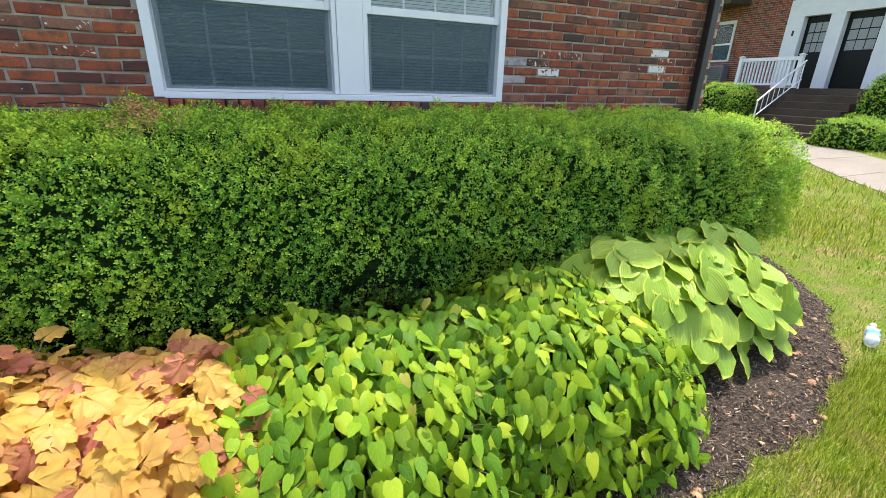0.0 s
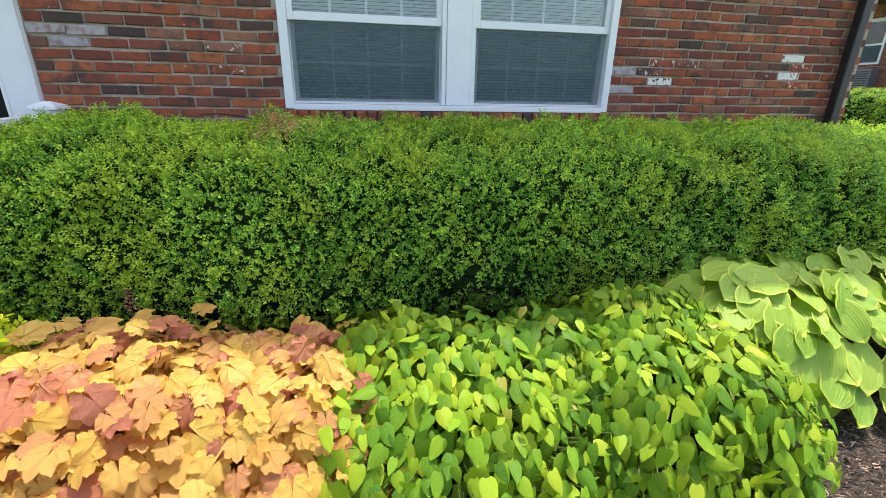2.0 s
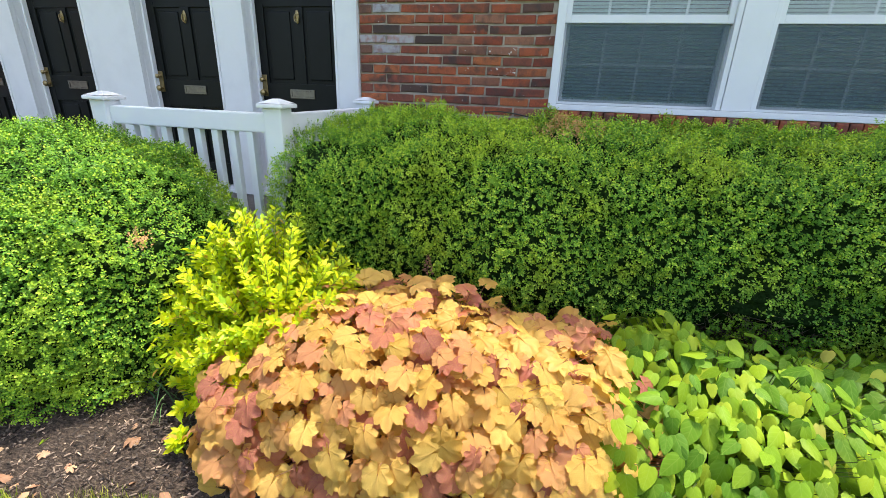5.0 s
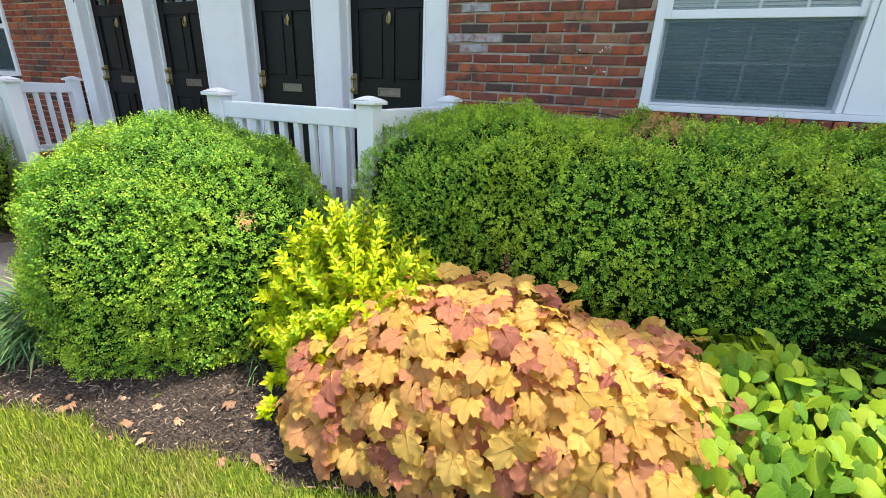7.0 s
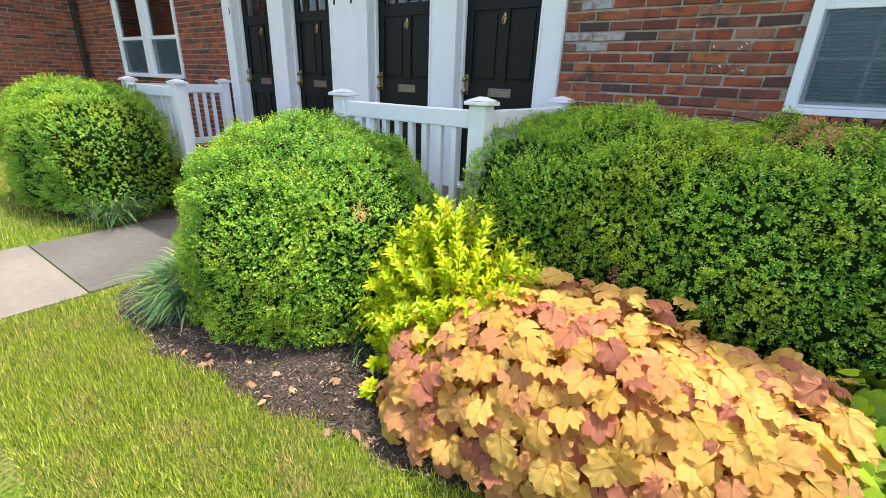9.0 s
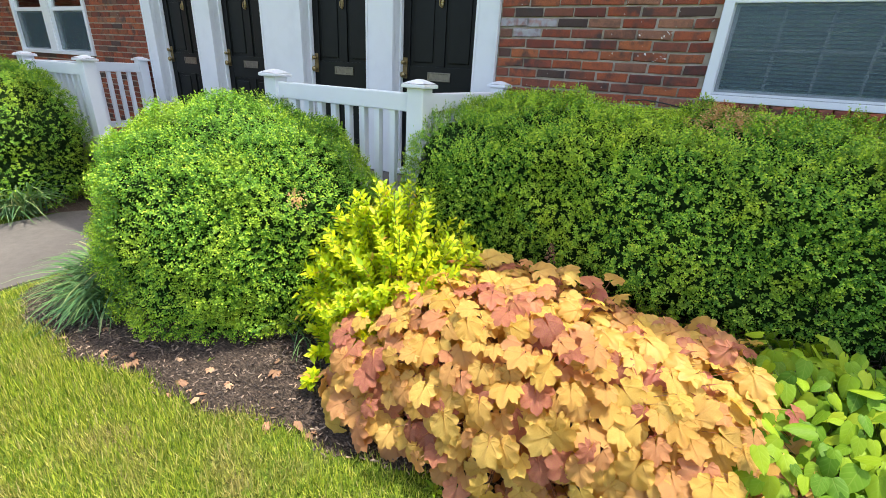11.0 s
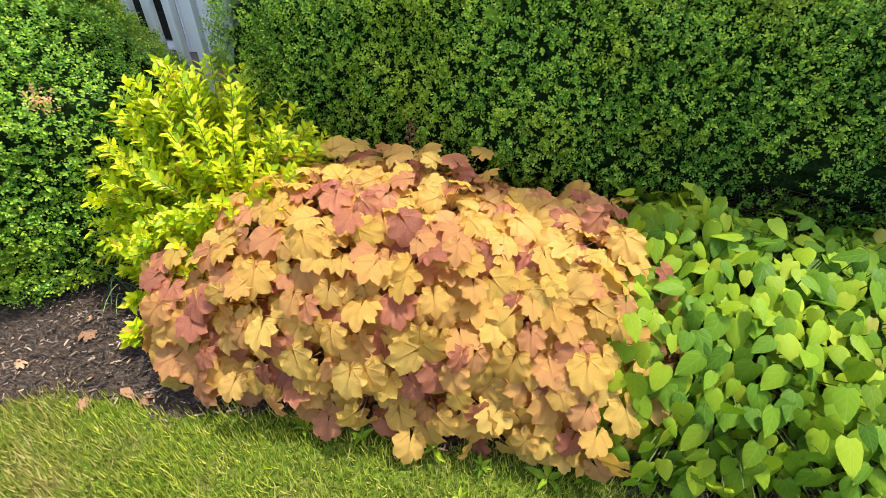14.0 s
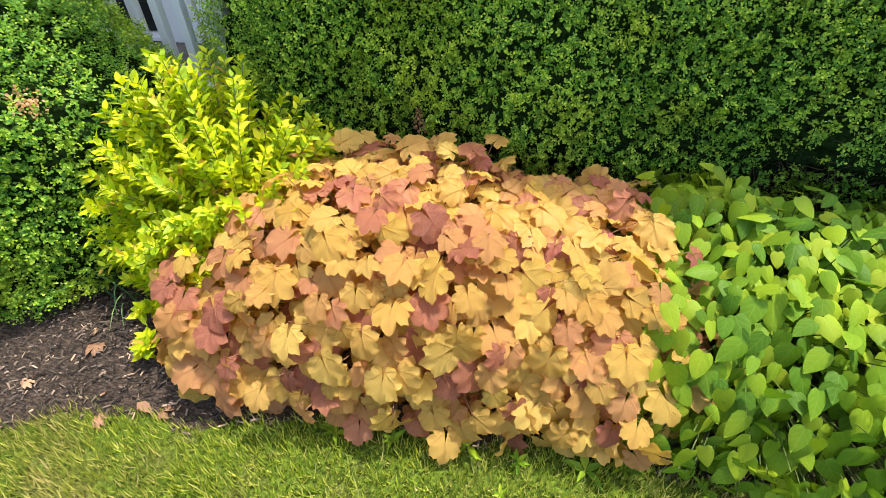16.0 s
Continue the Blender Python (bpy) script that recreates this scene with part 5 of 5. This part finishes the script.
# ---- golden spirea ----
def spirea(name, centre, reach, height, stems, label, seed):
    r = np.random.default_rng(seed)
    bush = thing(name, (*centre, 0.03), label, "shrub")
    bm = bmesh.new()
    tips, norms, spots, sizes = [], [], [], []
    for i in range(stems):
        a, s = r.uniform(0, 6.28), r.uniform(0, 1) ** 0.55
        end = np.array([math.cos(a) * s * reach[0], math.sin(a) * s * reach[1], height * (1.0 - 0.60 * s ** 2.2) * r.uniform(0.60, 1.08)])
        foot = end * (0.18, 0.18, 0)
        mid = (foot + end) / 2 + (0, 0, 0.10) - end * (0.12, 0.12, 0)
        pts = [(1 - t) ** 2 * foot + 2 * t * (1 - t) * mid + t * t * end for t in np.linspace(0, 1, 7)]
        for q, w in zip(pts, pts[1:]):
            rod(bm, q, w, 0.0020, 0.0015, 3)
        count = r.integers(42, 56)
        for k in range(count):
            t = 0.22 + 0.78 * (k / count) ** 0.75
            q = (1 - t) ** 2 * foot + 2 * t * (1 - t) * mid + t * t * end
            d = unit((1 - t) * (mid - foot) + t * (end - mid))
            b = k * 2.4 + r.uniform(0, 0.5)
            side = unit(np.cross(d, (0.3, 0.2, 1.0)))
            out = side * math.cos(b) + np.cross(d, side) * math.sin(b)
            tips.append(out * 1.0 + d * (0.25 + 0.6 * t) + (0, 0, 0.05))
            norms.append(unit(d * 0.5 - out * 0.15 + (0, -0.3, 0.9) + r.normal(0, 0.25, 3)))
            spots.append(q)
            sizes.append(r.uniform(0.030, 0.056) * (1.2 - 0.4 * t))
    tagged(part("stem_mass", bm, GREEN_STEM, bush, "thin reddish-brown stems"), kind="stuff")
    v, f, uv = lance_leaf(0.25)
    turns = turned(np.array(tips), np.array(norms)) * np.array(sizes)[:, None, None]
    mesh = cloud("foliage", v, f, uv, turns, np.array(spots))
    tagged(link_part("foliage", mesh, SPIREA, bush, "pointed lime-yellow leaves with orange tips"), kind="stuff")


spirea("golden_spirea", (-1.08, -1.80), (0.54, 0.42), 0.79, 420, "golden spirea with lime-yellow pointed leaves", 12)
spirea("golden_spirea", (-1.22, -2.11), (0.17, 0.13), 0.34, 16, "low golden spirea shoots in the mulch", 14)
spirea("golden_spirea", (-1.16, -2.28), (0.06, 0.05), 0.13, 2, "tiny yellow shoot at the bed's border", 15)


# ---- grass-like tufts ----
def strap_tuft(name, place, count, length, width, label, seed, lean=(0, 0)):
    r = np.random.default_rng(seed)
    tuft = thing(name, (*place, 0.02), label, "ornamental grass")
    v, f, at = [], [], 0
    m = 7
    for i in range(count):
        a = r.uniform(0, 6.28)
        d = np.array([math.cos(a) + lean[0], math.sin(a) + lean[1]])
        d = d / max(np.linalg.norm(d), 0.2) * r.uniform(0.35, 1.0)
        L, w = length * r.uniform(0.65, 1.15), width * r.uniform(0.7, 1.2)
        foot = np.array([r.normal(0, 0.06), r.normal(0, 0.06)])
        up, droop = r.uniform(0.85, 1.35), r.uniform(1.1, 1.75)
        c = np.array([-d[1], d[0]]) / max(np.linalg.norm(d), 1e-6)
        for j in range(m):
            t = j / (m - 1)
            q = foot + d * L * (t * 0.45 + t * t * 0.45)
            z = max(0.012, L * (up * t - droop * 0.62 * t * t))
            ww = w * (1 - t ** 2.5) * 0.5 + 0.0003
            v += [(q[0] - c[0] * ww, q[1] - c[1] * ww, z + 0.001), (q[0] + c[0] * ww, q[1] + c[1] * ww, z + 0.001)]
            if j:
                k = at + 2 * j
                f.append((k - 2, k - 1, k + 1, k))
        at += 2 * m
    mesh = bpy.data.meshes.new("blades")
    mesh.from_pydata([tuple(map(float, q)) for q in v], [], f)
    tagged(smooth(link_part("blade_mass", mesh, STRAP, tuft, "arching strap-shaped blades")), kind="stuff")


strap_tuft("lilyturf", (-2.66, -2.28), 480, 0.50, 0.016, "blue-green lilyturf tuft arching over the path", 4, (-0.45, -1.0))
strap_tuft("lilyturf", (-2.54, -2.36), 190, 0.40, 0.015, "blue-green lilyturf tuft under a shrub", 5, (-0.3, -0.6))
strap_tuft("lilyturf", (-4.72, -1.98), 190, 0.58, 0.014, "green lilyturf tuft beside the far shrub", 6)
strap_tuft("lilyturf", (-1.42, -2.02), 26, 0.34, 0.006, "thin grass tuft between two shrubs", 8, (0.3, -0.3))


# ---- lawn ----
BLADE_V = np.array([(-0.5, 0, 0), (0.5, 0, 0), (-0.36, 0.55, 0.08), (0.36, 0.55, 0.08), (0, 1, 0.30)])
BLADE_F = [(0, 1, 3), (0, 3, 2), (2, 3, 4)]


def lawn(name, x0, x1, y0, y1, count, length, width, seed, label):
    r = np.random.default_rng(seed)
    p = np.stack([r.uniform(x0, x1, count), r.uniform(y0, y1, count)], 1)
    thin = 0.5 + 0.5 * wave3(np.c_[p * 2.2, np.zeros(count)], 1.6, 77)
    x, y = p.T
    ok = (y < bed_front(np.clip(x, -3.22, 4.62)) + r.normal(0, 0.02, count)) | (x > 4.66) | (x < -3.24)
    ok &= ~((x > -4.66) & (x < -3.28) & (y > -6.7)) & ~((x < -3.2) & (y > -1.2))
    ok &= ~((((x + 6.2) / 1.78) ** 2 + ((y + 1.5) / 0.88) ** 2) < 1)
    lo = np.interp(y, [-3.6, -0.6, 0.75, 1.9, 2.95, 3.75], [6.2, 8.1, 9.1, 10.1, 11.2, 12.4])
    hi = np.interp(y, [-3.6, -0.55, 0.55, 1.55, 2.45, 3.0], [9.0, 10.2, 10.9, 11.6, 12.4, 13.2])
    ok &= ~((x > lo) & (x < hi) & (y < 3.8))
    ok &= r.uniform(0, 1, count) < 0.45 + 0.55 * thin
    x, y, thin = x[ok], y[ok], thin[ok]
    n = len(x)
    a = r.uniform(0, 6.28, n)
    flat = np.stack([np.cos(a), np.sin(a), np.zeros(n)], 1)
    lean = r.uniform(0.1, 1.15, n)[:, None]
    tip = unit(flat * lean + (0, 0, 1))
    face = unit(-flat + (0, 0, 1) * lean)
    L = length * r.uniform(0.45, 1.3, n) * (0.7 + 0.4 * thin)
    w = width * r.uniform(0.7, 1.3, n)
    turns = turned(tip, face) * np.stack([w, L, L], 1)[:, None, :]
    z = ground_z(x, y)
    mesh = cloud(name, BLADE_V, BLADE_F, None, turns, np.stack([x, y, z], 1))
    ob = link_part(name, mesh, BLADE, None)
    tagged(ob, label, "grass", kind="stuff")


lawn("lawn_grass", -3.3, 3.6, -3.3, -2.25, 160000, 0.042, 0.0034, 1, "short mown grass blades, partly straw-coloured")
lawn("lawn_grass", -8.5, -3.0, -4.5, -1.2, 30000, 0.055, 0.005, 2, "short mown grass beside the path")
lawn("lawn_grass", 3.2, 7.5, -3.6, 0.8, 60000, 0.042, 0.0052, 3, "short mown grass round the bed's corner")
lawn("lawn_grass", 4.7, 15.0, -3.6, 6.5, 45000, 0.07, 0.012, 4, "mown grass on the slope to the far entrance")


# ---- mulch, fallen leaves, bottle ----
def chips():
    r = np.random.default_rng(8)
    n = 15000
    x = r.uniform(-3.2, 4.5, n)
    front = bed_front(x)
    y = front + np.abs(r.normal(0.0, 0.42, n)) - 0.02
    ok = y < -0.4
    x, y = x[ok], y[ok]
    n = len(x)
    s = np.clip((y - front[ok]) / (-0.06 - front[ok]), 0, 1)
    z = 0.004 + 0.05 * np.minimum(1, s * 8) + r.uniform(0.0, 0.012, n)
    a = r.uniform(0, 6.28, n)
    d = np.stack([np.cos(a), np.sin(a), r.normal(0, 0.25, n)], 1)
    turns = turned(d, unit(np.stack([r.normal(0, 0.3, n), r.normal(0, 0.3, n), np.ones(n)], 1)))
    turns = turns * np.stack([r.uniform(0.002, 0.0065, n), 0.007 + 0.030 * r.uniform(0, 1, n) ** 2.5, r.uniform(0.002, 0.005, n)], 1)[:, None, :]
    v = np.array([(-1, -0.8, 0), (1, -1, 0), (0.7, 1, 0), (-0.8, 0.9, 0), (-0.8, -0.6, 1), (0.7, -0.9, 1), (0.5, 0.8, 0.8), (-0.6, 0.8, 1)]) * (0.5, 0.5, 1)
    f = [(4, 5, 6, 7), (0, 1, 5, 4), (1, 2, 6, 5), (2, 3, 7, 6), (3, 0, 4, 7)]
    mesh = cloud("bark_chips", v, f, None, turns, np.stack([x, y, z], 1))
    for p in mesh.polygons:
        p.use_smooth = False
    tagged(link_part("bark_chips", mesh, CHIP, None), "loose dark shredded bark pieces", "bark", kind="stuff")


def fallen_leaves():
    r = np.random.default_rng(21)
    v, f, uv = lobed_leaf(9)
    v2, f2, uv2 = lance_leaf(0.22)
    meshes = []
    for vv, ff, uu in ((v * (0.8, 1, 1.6), f, uv), (v2 * (1, 1, 1.5), f2, uv2), (v * (0.55, 1, 2.2), f, uv)):
        mesh = cloud("fallen_leaf", vv, ff, uu, np.eye(3)[None], np.zeros((1, 3)))
        mesh.materials.append(DRY_LEAF)
        meshes.append(mesh)
    spots = [(-1.385, -2.33, 0.06), (-1.13, -2.45, 0.07), (-1.22, -2.50, 0.05), (-1.02, -2.46, 0.06), (-1.55, -2.56, 0.05), (-1.72, -2.55, 0.06)]
    for _ in range(26):
        x = r.uniform(-2.9, -0.8)
        spots.append((x, float(bed_front(x)) + abs(r.normal(0.06, 0.12)), r.uniform(0.022, 0.05)))
    for _ in range(34):
        x = r.uniform(1.8, 3.7)
        spots.append((x, float(bed_front(x)) + abs(r.normal(0.05, 0.12)), r.uniform(0.02, 0.045)))
    for i, (x, y, s) in enumerate(spots):
        ob = new("fallen_leaf", meshes[i % 3])
        inside = max(0.0, min(1.0, (y - float(bed_front(x))) * 4))
        ob.matrix_basis = pose(x, y, 0.018 + 0.045 * inside, r.normal(0, 16), r.normal(0, 16), r.uniform(0, 360)) @ Matrix.Diagonal((s, s, s, 1))
        tagged(ob, "curled dry brown leaf lying on mulch", "leaf", "fallen leaves")


def bottle(x, y):
    b = thing("plastic_bottle", (x, y, 0.06), "crumpled clear plastic bottle lying in the grass", "bottle")
    b.rotation_euler = (radians(78), 0, radians(116))
    prof = [(0.0, 0.0), (0.028, 0.002), (0.033, 0.02), (0.030, 0.04), (0.034, 0.06), (0.030, 0.09), (0.033, 0.12), (0.027, 0.145), (0.014, 0.165), (0.013, 0.178), (0.0, 0.178)]
    r = np.random.default_rng(2)

    def lathe(rows, seg=18, crush=0.004):
        bm = bmesh.new()
        rings = [[bm.verts.new((q * math.cos(6.2832 * i / seg) + r.normal(0, crush) * (q > 0.02), q * math.sin(6.2832 * i / seg) + r.normal(0, crush) * (q > 0.02), z - 0.09)) for i in range(seg)] for q, z in rows]
        for a, c in zip(rings, rings[1:]):
            for i in range(seg):
                bm.faces.new((a[i], a[(i + 1) % seg], c[(i + 1) % seg], c[i]))
        return bm
    smooth(part("body", lathe(prof), CLEAR_PLASTIC, b, "crumpled clear body"))
    part("label_band", lathe([(0.0352, 0.062), (0.0345, 0.098)], 18, 0.001), BLUE_LABEL, b, "torn blue and white label")
    part("bottle_cap", lathe([(0.0, 0.196), (0.0155, 0.196), (0.0155, 0.179), (0.0, 0.179)], 14, 0.0), VINYL, b, "white screw cap")


def weed(x, y, size, count, seed):
    """A small broad-leaved weed at the border of the lawn."""
    r = np.random.default_rng(seed)
    w = thing("weed", (x, y, 0.01), "small green broad-leaved weed in the lawn's edge", "weed", "weeds")
    v, f, uv = lance_leaf(0.17)
    mesh = cloud("leaf", v * (1, 1, 2.2), f, uv, np.eye(3)[None], np.zeros((1, 3)))
    mesh.materials.append(HEART)
    for i in range(count):
        s = size * r.uniform(0.7, 1.2)
        ob = new("leaf", mesh)
        ob.parent = w
        ob.matrix_basis = pose(0, 0, 0.008, r.uniform(15, 45), r.normal(0, 12), 360 * i / count + r.uniform(-20, 20)) @ Matrix.Diagonal((s, s, s, 1))


for i, (x, y, s) in enumerate([(-0.50, -2.43, 0.05), (-0.33, -2.42, 0.045), (-0.12, -2.40, 0.055), (0.02, -2.42, 0.04), (0.20, -2.41, 0.06), (0.30, -2.39, 0.045), (-0.02, -2.52, 0.03), (0.5, -2.41, 0.045), (-1.72, -2.34, 0.07)]):
    weed(x, y, s, 5 + i % 4, 60 + i)
chips()
fallen_leaves()
bottle(3.72, -2.14)


# ---- single bricks, last ----
def lay_bricks():
    full = [brick_mesh(PITCH - JOINT, s) for s in range(6)]
    cut = {}
    for mesh in full:
        mesh.materials.append(BRICK)
    painted = [(-0.38, 1.60, 1), (-0.37, 1.45, 1), (-0.56, 1.39, 1), (-1.35, 1.664, 3), (-1.15, 1.664, 3), (-1.26, 1.596, 3), (-1.26, 1.863, 3),
               (2.78, 1.451, 2), (2.64, 1.523, 1), (2.97, 1.58, 1), (2.71, 1.583, 1), (3.41, 1.431, 1), (2.41, 1.578, 3), (2.42, 1.442, 3),
               (4.02, 1.705, 2), (4.13, 1.631, 1), (3.93, 1.514, 2), (3.68, 1.514, 1), (4.12, 1.51, 1)]
    for wall, rows in LATE:
        for n, (x, z, l) in enumerate(rows):
            kind = 0
            for px, pz, k in painted:
                if abs(x - px) < l / 2 and abs(z - pz) < COURSE / 2:
                    kind = k
            if l > PITCH - JOINT - 0.004 and not kind:
                mesh = full[n % 6]
            else:
                key = (round(l, 2), kind, n % 3 if kind else 0)
                if key not in cut:
                    cut[key] = brick_mesh(round(l, 2), 50 + len(cut))
                    cut[key].materials.append((BRICK, BRICK_PAINTED, BRICK_WHITE, BRICK_GREY)[kind])
                mesh = cut[key]
            ob = new("brick", mesh)
            ob.parent = wall
            ob.location = (x, ((n * 7919) % 13 - 6) * 0.0007, z + ((n * 104729) % 11 - 5) * 0.0003)
            ob.rotation_euler = (((n * 31) % 7 - 3) * 0.004, ((n * 17) % 9 - 4) * 0.0022, ((n * 53) % 7 - 3) * 0.003)
            ob.scale = (1, 0.35, 1)


lay_bricks()
